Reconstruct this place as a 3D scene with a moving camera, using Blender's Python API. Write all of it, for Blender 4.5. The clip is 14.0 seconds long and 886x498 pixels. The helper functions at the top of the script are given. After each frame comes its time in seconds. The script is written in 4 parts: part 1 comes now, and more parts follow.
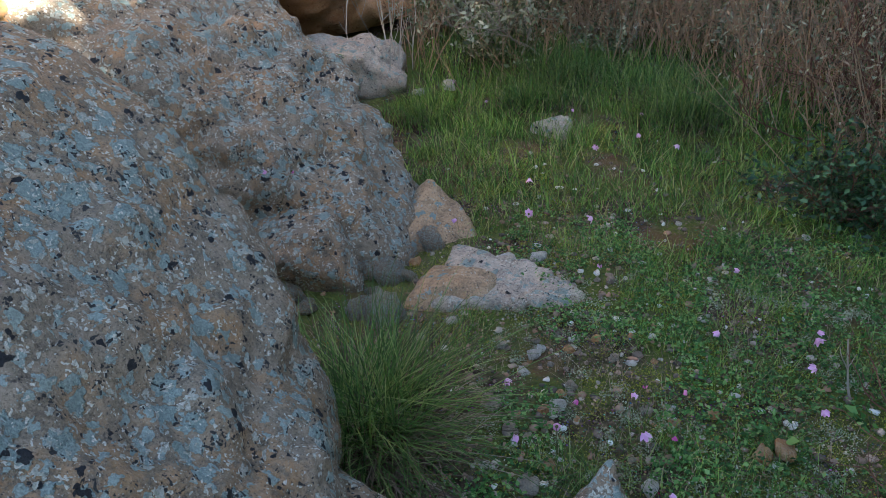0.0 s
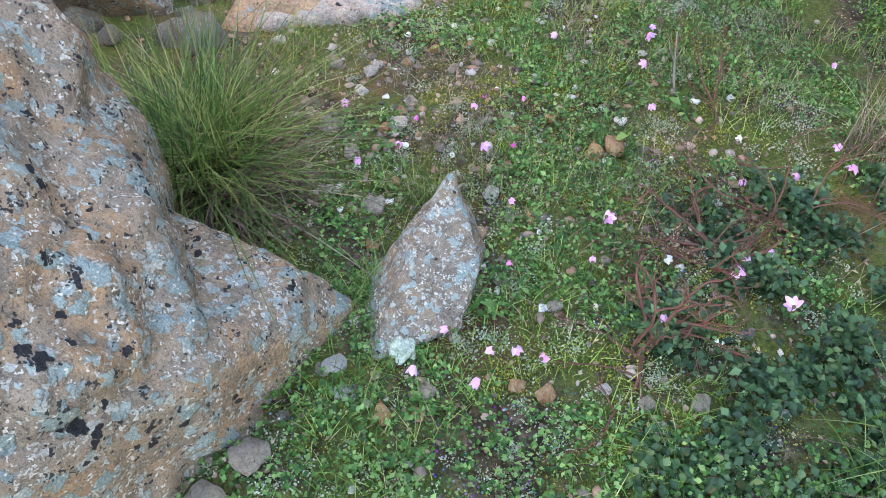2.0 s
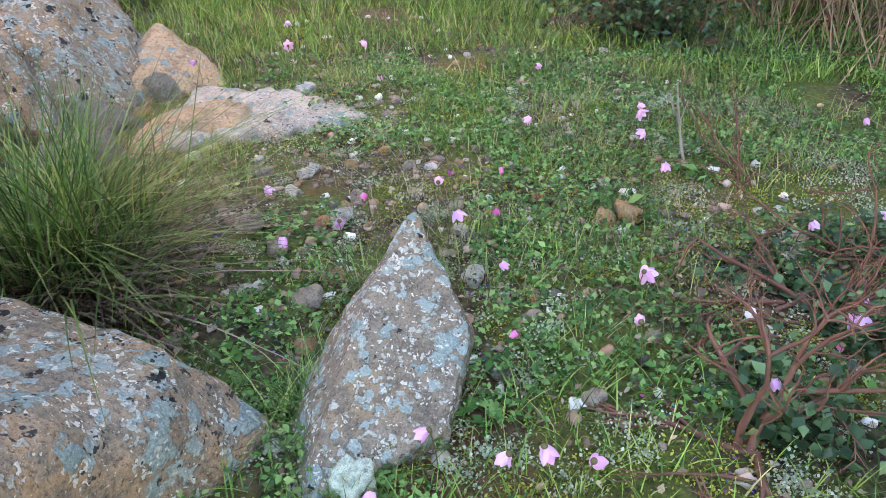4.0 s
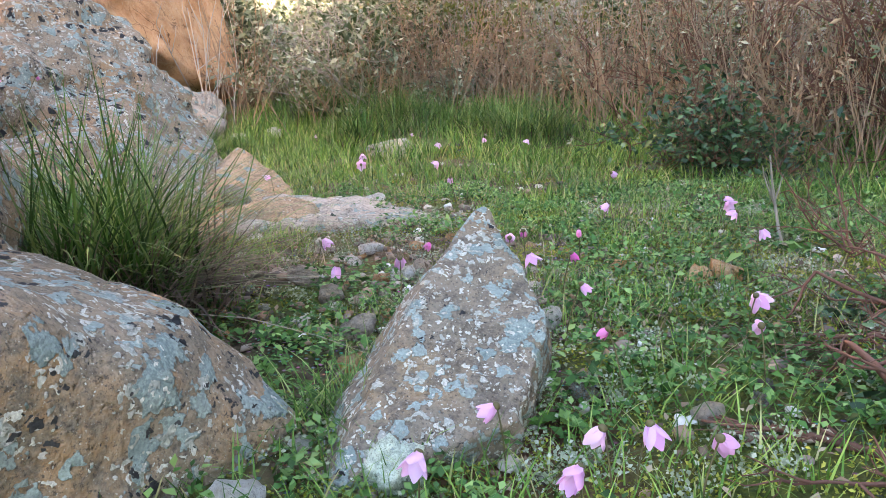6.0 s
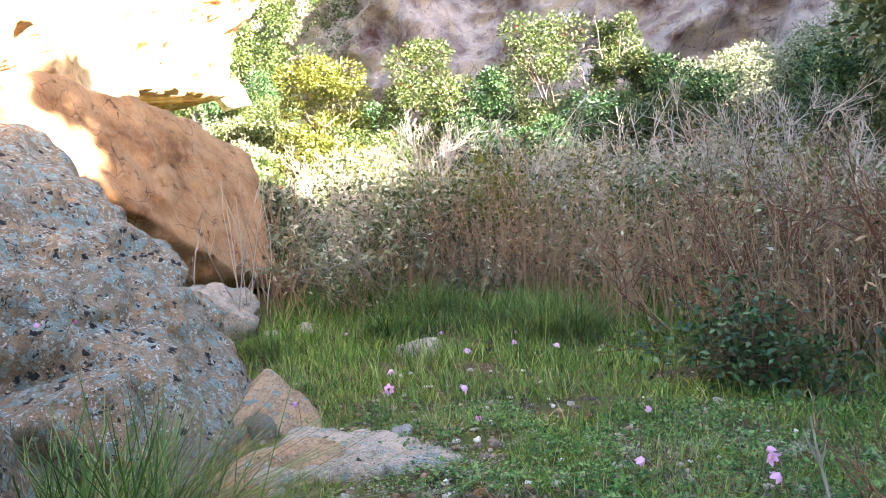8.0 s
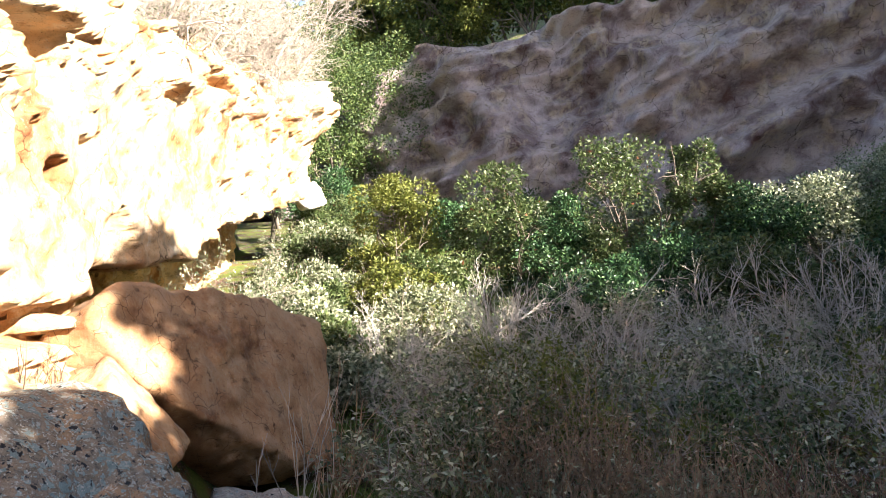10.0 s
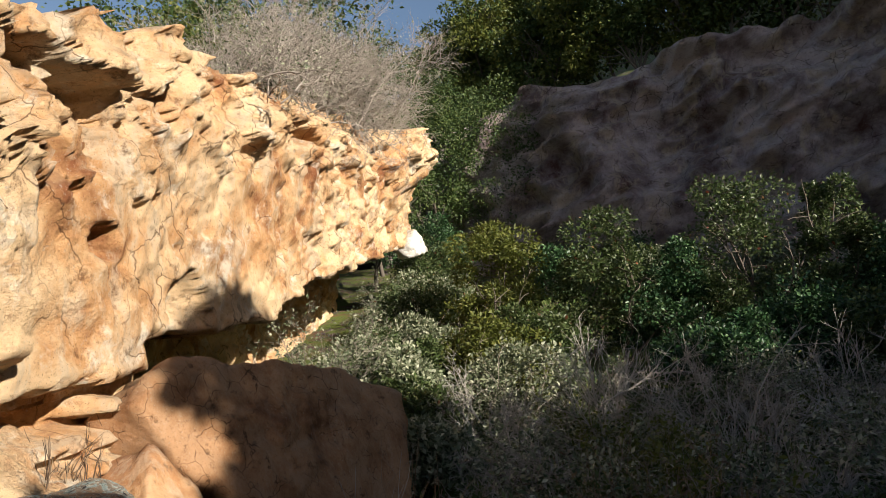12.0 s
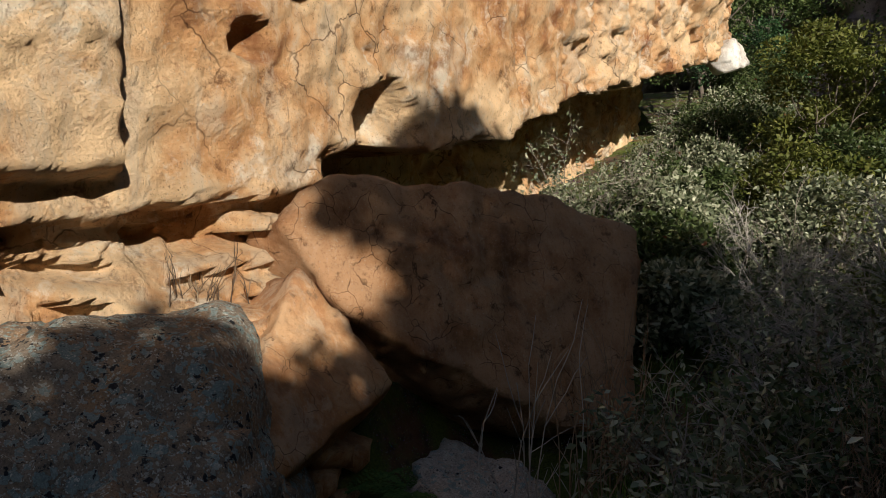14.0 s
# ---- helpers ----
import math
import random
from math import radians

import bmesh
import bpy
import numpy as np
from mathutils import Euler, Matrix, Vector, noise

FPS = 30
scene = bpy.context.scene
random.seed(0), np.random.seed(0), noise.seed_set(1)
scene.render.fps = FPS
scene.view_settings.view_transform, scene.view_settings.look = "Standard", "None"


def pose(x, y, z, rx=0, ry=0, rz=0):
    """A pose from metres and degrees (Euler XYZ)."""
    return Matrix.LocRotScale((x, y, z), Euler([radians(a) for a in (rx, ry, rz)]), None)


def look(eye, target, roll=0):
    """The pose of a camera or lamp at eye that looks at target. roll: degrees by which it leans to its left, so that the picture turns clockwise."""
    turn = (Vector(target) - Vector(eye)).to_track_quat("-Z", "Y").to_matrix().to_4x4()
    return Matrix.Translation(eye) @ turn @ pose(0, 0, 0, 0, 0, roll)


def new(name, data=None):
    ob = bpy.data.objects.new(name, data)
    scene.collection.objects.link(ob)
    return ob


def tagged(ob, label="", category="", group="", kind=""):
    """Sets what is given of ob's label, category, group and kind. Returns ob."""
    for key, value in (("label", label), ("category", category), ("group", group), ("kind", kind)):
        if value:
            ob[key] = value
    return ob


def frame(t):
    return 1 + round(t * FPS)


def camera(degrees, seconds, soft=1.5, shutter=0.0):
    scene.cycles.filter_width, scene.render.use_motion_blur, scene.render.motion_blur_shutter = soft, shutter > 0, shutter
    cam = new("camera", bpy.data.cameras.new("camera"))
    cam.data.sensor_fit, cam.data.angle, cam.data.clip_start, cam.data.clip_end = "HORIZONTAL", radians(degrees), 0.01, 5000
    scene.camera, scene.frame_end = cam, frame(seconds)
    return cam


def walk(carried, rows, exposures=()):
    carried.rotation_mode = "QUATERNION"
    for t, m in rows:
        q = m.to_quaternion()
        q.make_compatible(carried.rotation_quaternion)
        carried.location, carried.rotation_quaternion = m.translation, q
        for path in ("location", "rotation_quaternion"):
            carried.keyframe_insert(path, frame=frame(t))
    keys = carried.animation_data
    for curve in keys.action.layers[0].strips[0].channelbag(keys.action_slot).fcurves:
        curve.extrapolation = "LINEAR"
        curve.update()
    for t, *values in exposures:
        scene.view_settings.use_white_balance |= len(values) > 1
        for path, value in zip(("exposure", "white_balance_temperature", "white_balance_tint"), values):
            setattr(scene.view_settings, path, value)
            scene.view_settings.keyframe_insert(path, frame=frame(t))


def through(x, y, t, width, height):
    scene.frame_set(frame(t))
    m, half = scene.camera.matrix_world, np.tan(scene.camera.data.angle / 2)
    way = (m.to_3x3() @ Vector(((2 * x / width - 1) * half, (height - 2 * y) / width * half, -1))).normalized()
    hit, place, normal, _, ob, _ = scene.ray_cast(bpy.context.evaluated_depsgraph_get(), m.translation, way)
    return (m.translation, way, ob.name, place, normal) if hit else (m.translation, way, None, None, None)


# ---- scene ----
cam = camera(62.2, 14.0, soft=0.8)

PATH = [
    (0, (0.423, -0.324, 2.0), (-0.26, 1.286, 1.029), -3.5),
    (0.5, (0.439, -0.289, 1.949), (-0.002, 1.125, 0.605), -2.8),
    (1, (0.439, -0.277, 1.928), (0.137, 1.014, 0.43), -0.9),
    (1.5, (0.451, -0.255, 1.933), (0.181, 0.936, 0.35), -0.9),
    (2, (0.439, -0.212, 1.938), (0.249, 1.023, 0.376), 0.8),
    (2.5, (0.401, -0.156, 1.895), (0.288, 1.173, 0.405), 2.1),
    (2.7, (0.383, -0.133, 1.849), (0.312, 1.242, 0.397), 2.9),
    (4.8, (0.41, 0.053, 0.596), (0.183, 1.904, -0.128), -3.7),
    (5, (0.399, 0.046, 0.568), (0.142, 1.912, -0.105), -3.1),
    (5.5, (0.386, 0.037, 0.535), (0.093, 1.936, -0.02), -2.0),
    (6, (0.375, 0.035, 0.522), (0.036, 1.953, 0.069), -1.5),
    (6.5, (0.367, 0.037, 0.533), (-0.003, 1.971, 0.183), -1.0),
    (7, (0.365, 0.055, 0.582), (-0.026, 2.002, 0.347), -1.3),
    (7.5, (0.372, 0.096, 0.688), (-0.041, 2.05, 0.578), -2.2),
    (8, (0.4, 0.108, 0.842), (-0.023, 2.062, 0.796), -2.8),
    (8.5, (0.416, 0.08, 1.268), (-0.02, 2.031, 1.224), -2.4),
    (9, (0.469, 0.098, 1.693), (-0.017, 2.038, 1.697), -1.8),
    (9.2, (0.509, 0.114, 1.821), (-0.005, 2.046, 1.849), -1.5),
    (11.3, (0.294, 0.507, 2.366), (-0.425, 2.36, 2.582), -0.6),
    (11.5, (0.336, 0.667, 2.381), (-0.416, 2.505, 2.611), -0.8),
    (12, (0.373, 1.027, 2.415), (-0.502, 2.811, 2.639), -0.6),
    (12.5, (0.364, 1.335, 2.353), (-0.529, 3.118, 2.507), -0.6),
    (13, (0.302, 1.761, 2.362), (-0.819, 3.413, 2.482), 1.3),
    (13.5, (0.295, 2.133, 2.358), (-1.064, 3.6, 2.41), 0.6),
    (14, (0.376, 2.64, 2.361), (-1.179, 3.873, 2.117), 0.9),
]
EXPOSURE = [(0, 3.75, 6400, 6), (0.6, 4.9, 6700, 8), (1.5, 5.2, 7400, 14), (4.8, 5.1, 7500, 15), (7, 5.0, 7500, 15), (8, 4.75, 6900, 14), (9, 4.2, 6500, 15), (9.2, 4.05, 6500, 15), (10.3, 2.5, 6500, 12), (11.3, 1.15, 6500, 10), (12.5, 0.95, 6500, 10), (14, 0.45, 6500, 10)]

walk(cam, [(t, look(e, g, r)) for t, e, g, r in PATH], EXPOSURE)

# ---- light ----
SUN_EL, SUN_DIR = radians(29), Vector((0.9, -0.3, 0)).normalized()
world = bpy.data.worlds.new("world")
scene.world = world
world.use_nodes = True
sky = world.node_tree.nodes.new("ShaderNodeTexSky")
sky.sky_type, sky.sun_disc = "NISHITA", False
sky.sun_elevation, sky.sun_rotation = SUN_EL, math.atan2(SUN_DIR.x, SUN_DIR.y)
back = world.node_tree.nodes["Background"]
world.node_tree.links.new(sky.outputs[0], back.inputs[0])
back.inputs[1].default_value = 0.056
sun = new("sun", bpy.data.lights.new("sun", "SUN"))
sun.data.energy, sun.data.angle, sun.data.color = 5.0, radians(0.55), (1.0, 0.92, 0.80)
to_sun = SUN_DIR * math.cos(SUN_EL) + Vector((0, 0, math.sin(SUN_EL)))
sun.matrix_world = look(to_sun * 60, (0, 0, 0))


# ---- materials ----
class Nodes:
    """A short way to write a node material."""

    def __init__(self, name):
        self.mat = bpy.data.materials.new(name)
        self.mat.use_nodes = True
        self.tree = self.mat.node_tree
        self.bsdf = self.tree.nodes["Principled BSDF"]
        self.out = self.tree.nodes["Material Output"]
        self.coord = self.tree.nodes.new("ShaderNodeTexCoord").outputs["Object"]

    def put(self, socket, value):
        if isinstance(value, bpy.types.NodeSocket):
            self.tree.links.new(value, socket)
        elif isinstance(value, (tuple, list)) and len(value) == 3 and socket.type == "RGBA":
            socket.default_value = (*value, 1)
        else:
            socket.default_value = value

    def noise(self, scale, detail=5, rough=0.6, vec=None, warp=0.0):
        n = self.tree.nodes.new("ShaderNodeTexNoise")
        self.put(n.inputs["Vector"], vec or self.coord)
        n.inputs["Scale"].default_value, n.inputs["Detail"].default_value = scale, detail
        n.inputs["Roughness"].default_value, n.inputs["Distortion"].default_value = rough, warp
        return n.outputs["Fac"]

    def warped(self, amount, scale):
        n = self.tree.nodes.new("ShaderNodeTexNoise")
        self.put(n.inputs["Vector"], self.coord)
        n.inputs["Scale"].default_value, n.inputs["Detail"].default_value = scale, 4
        sub = self.vmath("SUBTRACT", n.outputs["Color"], (0.5, 0.5, 0.5))
        return self.vmath("ADD", self.coord, self.vmath("SCALE", sub, None, amount))

    def vmath(self, op, a, b=None, scale=None):
        n = self.tree.nodes.new("ShaderNodeVectorMath")
        n.operation = op
        self.put(n.inputs[0], a)
        if b is not None:
            self.put(n.inputs[1], b)
        if scale is not None:
            n.inputs["Scale"].default_value = scale
        return n.outputs[0]

    def stretch(self, vec, s):
        return self.vmath("MULTIPLY", vec, s)

    def cells(self, scale, vec=None, feature="F1", colour=False, spread=1.0):
        n = self.tree.nodes.new("ShaderNodeTexVoronoi")
        n.feature = feature
        self.put(n.inputs["Vector"], vec or self.coord)
        n.inputs["Scale"].default_value, n.inputs["Randomness"].default_value = scale, spread
        return n.outputs["Color" if colour else "Distance"]

    def math(self, op, a, b=0.0, c=0.0):
        n = self.tree.nodes.new("ShaderNodeMath")
        n.operation = op
        for i, v in enumerate((a, b, c)):
            self.put(n.inputs[i], v)
        return n.outputs[0]

    def step(self, value, low, high, soft_to=(0.0, 1.0)):
        n = self.tree.nodes.new("ShaderNodeMapRange")
        n.interpolation_type = "SMOOTHSTEP"
        for i, v in enumerate((value, low, high, *soft_to)):
            self.put(n.inputs[i], v)
        return n.outputs[0]

    def mix(self, fac, a, b, mode="MIX"):
        n = self.tree.nodes.new("ShaderNodeMix")
        n.data_type, n.blend_type = "RGBA", mode
        self.put(n.inputs[0], fac), self.put(n.inputs[6], a), self.put(n.inputs[7], b)
        return n.outputs[2]

    def ramp(self, fac, stops):
        n = self.tree.nodes.new("ShaderNodeValToRGB")
        e = n.color_ramp.elements
        while len(e) < len(stops):
            e.new(0.5)
        for el, (p, c) in zip(e, stops):
            el.position, el.color = p, (*c, 1)
        self.put(n.inputs[0], fac)
        return n.outputs[0]

    def island(self):
        return self.tree.nodes.new("ShaderNodeNewGeometry").outputs["Random Per Island"]

    def each(self):
        return self.tree.nodes.new("ShaderNodeObjectInfo").outputs["Random"]

    def normal_z(self):
        n = self.tree.nodes.new("ShaderNodeSeparateXYZ")
        self.put(n.inputs[0], self.tree.nodes.new("ShaderNodeNewGeometry").outputs["Normal"])
        return n.outputs[2]

    def bump(self, height, strength=0.5, distance=0.01, under=None):
        n = self.tree.nodes.new("ShaderNodeBump")
        n.inputs["Strength"].default_value, n.inputs["Distance"].default_value = strength, distance
        self.put(n.inputs["Height"], height)
        if under is not None:
            self.put(n.inputs["Normal"], under)
        return n.outputs[0]

    def finish(self, colour, rough=0.85, normal=None, through=0.0, gloss=0.3):
        self.put(self.bsdf.inputs["Base Color"], colour)
        self.put(self.bsdf.inputs["Roughness"], rough)
        self.bsdf.inputs["Specular IOR Level"].default_value = gloss
        if normal is not None:
            self.put(self.bsdf.inputs["Normal"], normal)
        if through:
            t = self.tree.nodes.new("ShaderNodeBsdfTranslucent")
            self.put(t.inputs[0], colour)
            m = self.tree.nodes.new("ShaderNodeMixShader")
            m.inputs[0].default_value = through
            self.tree.links.new(self.bsdf.outputs[0], m.inputs[1])
            self.tree.links.new(t.outputs[0], m.inputs[2])
            self.tree.links.new(m.outputs[0], self.out.inputs[0])
        return self.mat


def lichen_rock(name, base, rust, size=1.0, cover=1.0, black=1.0):
    """Weathered rock with crusts of blue-green, white and black lichen."""
    n = Nodes(name)
    grain = n.noise(90 / size, 6, 0.7)
    broad = n.noise(3.2 / size, 5, 0.6)
    rock = n.mix(n.step(broad, 0.42, 0.62), base, rust)
    rock = n.mix(n.step(n.noise(14 / size, 7, 0.7), 0.42, 0.62), rock, tuple(c * 0.52 for c in base))
    rock = n.mix(n.step(grain, 0.3, 0.75, (0.0, 0.45)), rock, tuple(min(1, c * 1.8) for c in base))
    wob = n.warped(0.085 * size, 34 / size)
    wob2 = n.warped(0.06 * size, 46 / size)
    zone = n.noise(5.5 / size, 4, 0.6)
    fleck = n.step(n.noise(210 / size, 3, 0.6), 0.62, 0.70, (0.0, 0.7))
    rock = n.mix(fleck, rock, (0.50, 0.47, 0.41))
    rock = n.mix(n.step(n.noise(110 / size, 5, 0.75), 0.53, 0.64, (0.0, 0.8)), rock, (0.06, 0.05, 0.045))
    height = n.math("MULTIPLY", grain, 0.3)
    # each crust: cell size, radius, colour, where it grows
    for scale, radius, tint, lo, hi, vec in (
        (11, 0.48, (0.245, 0.31, 0.295), 0.42, 0.56, wob),
        (19, 0.46, (0.30, 0.365, 0.345), 0.40, 0.54, wob2),
        (27, 0.40, (0.44, 0.44, 0.39), 0.43, 0.56, wob),
        (46, 0.35, (0.64, 0.62, 0.55), 0.42, 0.55, wob2),
        (17, 0.32 * black, (0.030, 0.031, 0.035), 0.53, 0.61, wob2),
        (41, 0.32 * black, (0.05, 0.05, 0.05), 0.50, 0.60, wob),
    ):
        shifted = n.vmath("ADD", vec, (scale * 1.7, scale * 0.3, scale * 2.9))
        there = n.noise(scale * 0.35 / size, 3, 0.6, n.vmath("ADD", n.coord, (scale, 2 * scale, 0)))
        r = n.math("MULTIPLY", n.step(there, lo, hi), radius * cover)
        d = n.cells(scale / size, shifted)
        mask = n.step(n.math("SUBTRACT", r, d), 0.0, 0.05)
        inner = n.mix(n.step(n.noise(150 / size, 5, 0.75), 0.40, 0.60), tint, tuple(c * 0.62 for c in tint))
        inner = n.mix(n.step(d, 0.0, 0.3), tuple(c * 0.75 for c in tint), inner)
        rock = n.mix(mask, rock, inner)
        height = n.math("ADD", height, n.math("MULTIPLY", mask, 0.35))
    height = n.math("ADD", height, n.math("MULTIPLY", n.noise(22 / size, 6, 0.7), 1.3))
    pits = n.step(n.cells(30 / size, wob), 0.0, 0.25)
    height = n.math("ADD", height, n.math("MULTIPLY", pits, 0.4))
    return n.finish(rock, 0.9, n.bump(height, 1.0, 0.018 * size), gloss=0.2)


def ochre_rock(name, pale, mid, deep, size=1.0, streak=0.6, relief=1.0, white=0.0, grit=0.75):
    """Broken sandy rock: broad stains, pale runs, dark crusts, cracks and chipped facets."""
    n = Nodes(name)
    tall = n.stretch(n.warped(0.5, 1.2), (1.0, 1.0, 0.28))
    broad = n.noise(1.1 / size, 8, 0.68, n.warped(0.6, 0.8))
    c = n.ramp(broad, [(0.34, deep), (0.45, mid), (0.56, pale), (0.74, tuple(min(0.9, v * 1.2) for v in pale))])
    if white:
        bloom = n.step(n.noise(1.9 / size, 9, 0.72, n.vmath("ADD", n.warped(0.3, 2.0), (5, 9, 2))), 0.52, 0.66, (0.0, white))
        c = n.mix(bloom, c, (0.84, 0.76, 0.62))
    run = n.step(n.noise(2.6 / size, 6, 0.7, tall), 0.50, 0.62, (0.0, streak))
    c = n.mix(run, c, (0.62, 0.50, 0.36))
    dark = n.step(n.noise(4.5 / size, 8, 0.75), 0.55, 0.68, (0.0, 0.75))
    c = n.mix(dark, c, tuple(v * 0.4 for v in deep))
    c = n.mix(n.step(n.noise(16 / size, 7, 0.75), 0.52, 0.70, (0.0, 0.55)), c, deep)
    speck = n.step(n.noise(38 / size, 5, 0.75), 0.58, 0.68, (0.0, 0.55))
    c = n.mix(speck, c, (0.55, 0.49, 0.40))
    c = n.mix(n.step(n.noise(70 / size, 4, 0.7), 0.60, 0.68, (0.0, 0.6)), c, tuple(v * 0.3 for v in deep))
    up = n.step(n.normal_z(), 0.35, 0.8, (0.0, 0.55))
    c = n.mix(n.math("MULTIPLY", up, n.noise(9 / size, 4)), c, (0.26, 0.21, 0.15))
    jag = n.warped(0.30, 3.0)
    crack = n.step(n.cells(2.3 / size, jag, "DISTANCE_TO_EDGE"), 0.0, 0.02)
    chip = n.cells(7 / size, n.warped(0.12, 9.0))
    h = n.math("ADD", n.math("MULTIPLY", n.noise(6 / size, 10, 0.72), 2.0), n.math("MULTIPLY", n.noise(44 / size, 6, 0.75), grit))
    c = n.mix(n.math("MULTIPLY", n.math("SUBTRACT", 1.0, crack), n.step(n.noise(1.4 / size, 3), 0.45, 0.6, (0.0, 0.8))), c, tuple(v * 0.25 for v in deep))
    h = n.math("ADD", h, n.math("MULTIPLY", crack, 0.10))
    h = n.math("ADD", h, n.math("MULTIPLY", chip, 0.55))
    return n.finish(c, 0.92, n.bump(h, 0.85, 0.040 * size * relief), gloss=0.15)


def leafy(name, stops, through=0.3, rough=0.55, gloss=0.3):
    n = Nodes(name)
    c = n.ramp(n.island(), stops)
    c = n.mix(n.step(n.noise(1.7, 3), 0.35, 0.7, (0.0, 0.4)), c, tuple(v * 0.6 for v in stops[0][1]))
    return n.finish(c, rough, None, through, gloss)


def bark(name, a, b):
    n = Nodes(name)
    c = n.mix(n.noise(30, 5, 0.7, n.stretch(n.coord, (1, 1, 0.2))), a, b)
    c = n.mix(n.math("MULTIPLY", n.island(), 0.5), c, tuple(v * 0.6 for v in a))
    return n.finish(c, 0.85, n.bump(n.noise(120, 4), 0.5, 0.003), gloss=0.2)


def soil_material():
    n = Nodes("meadow_soil")
    earth = n.ramp(n.noise(18, 8, 0.7), [(0.34, (0.016, 0.011, 0.008)), (0.5, (0.06, 0.042, 0.028)), (0.66, (0.17, 0.125, 0.09))])
    chips = n.cells(55, None, "F1", True)
    earth = n.mix(n.step(n.cells(55), 0.30, 0.18), earth, n.mix(0.5, earth, chips))
    moss = n.ramp(n.noise(60, 5, 0.7), [(0.3, (0.03, 0.05, 0.012)), (0.7, (0.13, 0.15, 0.03))])
    c = n.mix(n.step(n.noise(2.3, 6, 0.65), 0.38, 0.58), earth, moss)
    rust = n.step(n.noise(1.6, 5, 0.6, n.vmath("ADD", n.coord, (7, 3, 0))), 0.55, 0.68, (0.0, 0.7))
    c = n.mix(rust, c, (0.13, 0.062, 0.036))
    h = n.math("ADD", n.noise(26, 8, 0.75), n.math("MULTIPLY", n.step(n.cells(55), 0.32, 0.1), 0.6))
    return n.finish(c, 0.95, n.bump(h, 0.9, 0.02), gloss=0.15)


M_SOIL = soil_material()
M_LICHEN = lichen_rock("lichened_rock", (0.23, 0.185, 0.14), (0.31, 0.18, 0.09), 0.85, 0.95, 1.25)
M_STANDING = lichen_rock("lichened_stone", (0.19, 0.155, 0.12), (0.24, 0.165, 0.10), 0.62, 1.0, 0.65)
M_BROWN = lichen_rock("brown_stone", (0.36, 0.25, 0.16), (0.38, 0.22, 0.12), 1.2, 0.55)
M_PALE = lichen_rock("pale_stone", (0.38, 0.33, 0.28), (0.34, 0.25, 0.19), 1.0, 0.8)
M_LUMP = lichen_rock("pale_lichen_crust", (0.36, 0.42, 0.34), (0.42, 0.46, 0.36), 0.22, 0.5, 0.2)
M_BOULDER = ochre_rock("ochre_boulder", (0.47, 0.27, 0.145), (0.39, 0.20, 0.095), (0.21, 0.095, 0.046), 0.5, 0.15, 1.3, 0.0, 1.2)
M_CLIFF = ochre_rock("ochre_cliff", (0.76, 0.53, 0.31), (0.60, 0.33, 0.15), (0.27, 0.105, 0.045), 1.1, 0.6, 0.9, 0.85, 1.5)
M_RUBBLE = ochre_rock("ochre_rubble", (0.56, 0.33, 0.17), (0.46, 0.22, 0.09), (0.30, 0.13, 0.055), 0.45, 0.4)
M_GREY = ochre_rock("grey_purple_cliff", (0.52, 0.43, 0.43), (0.27, 0.21, 0.22), (0.12, 0.06, 0.055), 2.0, 0.5, 2.2, 0.0, 1.2)
M_PEBBLE = ochre_rock("pebble", (0.46, 0.40, 0.34), (0.35, 0.29, 0.25), (0.20, 0.155, 0.13), 0.6, 0.6)
M_WHITESTONE = ochre_rock("white_stone", (0.78, 0.75, 0.70), (0.66, 0.62, 0.57), (0.46, 0.41, 0.36), 0.6, 0.3)
M_GRASS = leafy("grass_blades", [(0.000, (0.030, 0.075, 0.012)), (0.450, (0.105, 0.235, 0.035)), (0.850, (0.290, 0.430, 0.090)), (1.000, (0.480, 0.420, 0.200))])
M_TUFT = leafy("tussock_green", [(0.000, (0.022, 0.058, 0.010)), (0.600, (0.090, 0.190, 0.034)), (1.000, (0.290, 0.350, 0.120))])
M_STRAW = leafy("dry_straw", [(0.000, (0.080, 0.052, 0.036)), (0.600, (0.230, 0.160, 0.105)), (1.000, (0.470, 0.370, 0.250))], 0.15, 0.8)
M_SKIRT = leafy("withered_skirt", [(0.000, (0.045, 0.030, 0.022)), (0.600, (0.150, 0.105, 0.075)), (1.000, (0.330, 0.270, 0.200))], 0.1, 0.85)
M_HERB = leafy("small_herb_leaves", [(0.000, (0.020, 0.062, 0.014)), (0.550, (0.075, 0.200, 0.040)), (1.000, (0.260, 0.410, 0.130))])
M_CUSHION = leafy("pale_lichen_cushion", [(0.000, (0.190, 0.224, 0.138)), (0.600, (0.310, 0.345, 0.232)), (1.000, (0.449, 0.466, 0.362))], 0.1, 0.9)
M_MOSS = leafy("yellow_moss", [(0.000, (0.140, 0.168, 0.021)), (0.600, (0.280, 0.294, 0.042)), (1.000, (0.420, 0.406, 0.084))], 0.2, 0.9)
M_DARKLEAF = leafy("dark_shrub_leaves", [(0.000, (0.010, 0.030, 0.011)), (0.600, (0.034, 0.086, 0.030)), (1.000, (0.110, 0.190, 0.075))], 0.15, 0.4)
M_GREYLEAF = leafy("grey_green_leaves", [(0.000, (0.055, 0.075, 0.035)), (0.550, (0.220, 0.250, 0.145)), (1.000, (0.520, 0.520, 0.380))], 0.3, 0.5)
M_OLIVE = leafy("yellow_green_leaves", [(0.000, (0.065, 0.082, 0.014)), (0.600, (0.128, 0.147, 0.027)), (1.000, (0.202, 0.202, 0.055))], 0.35)
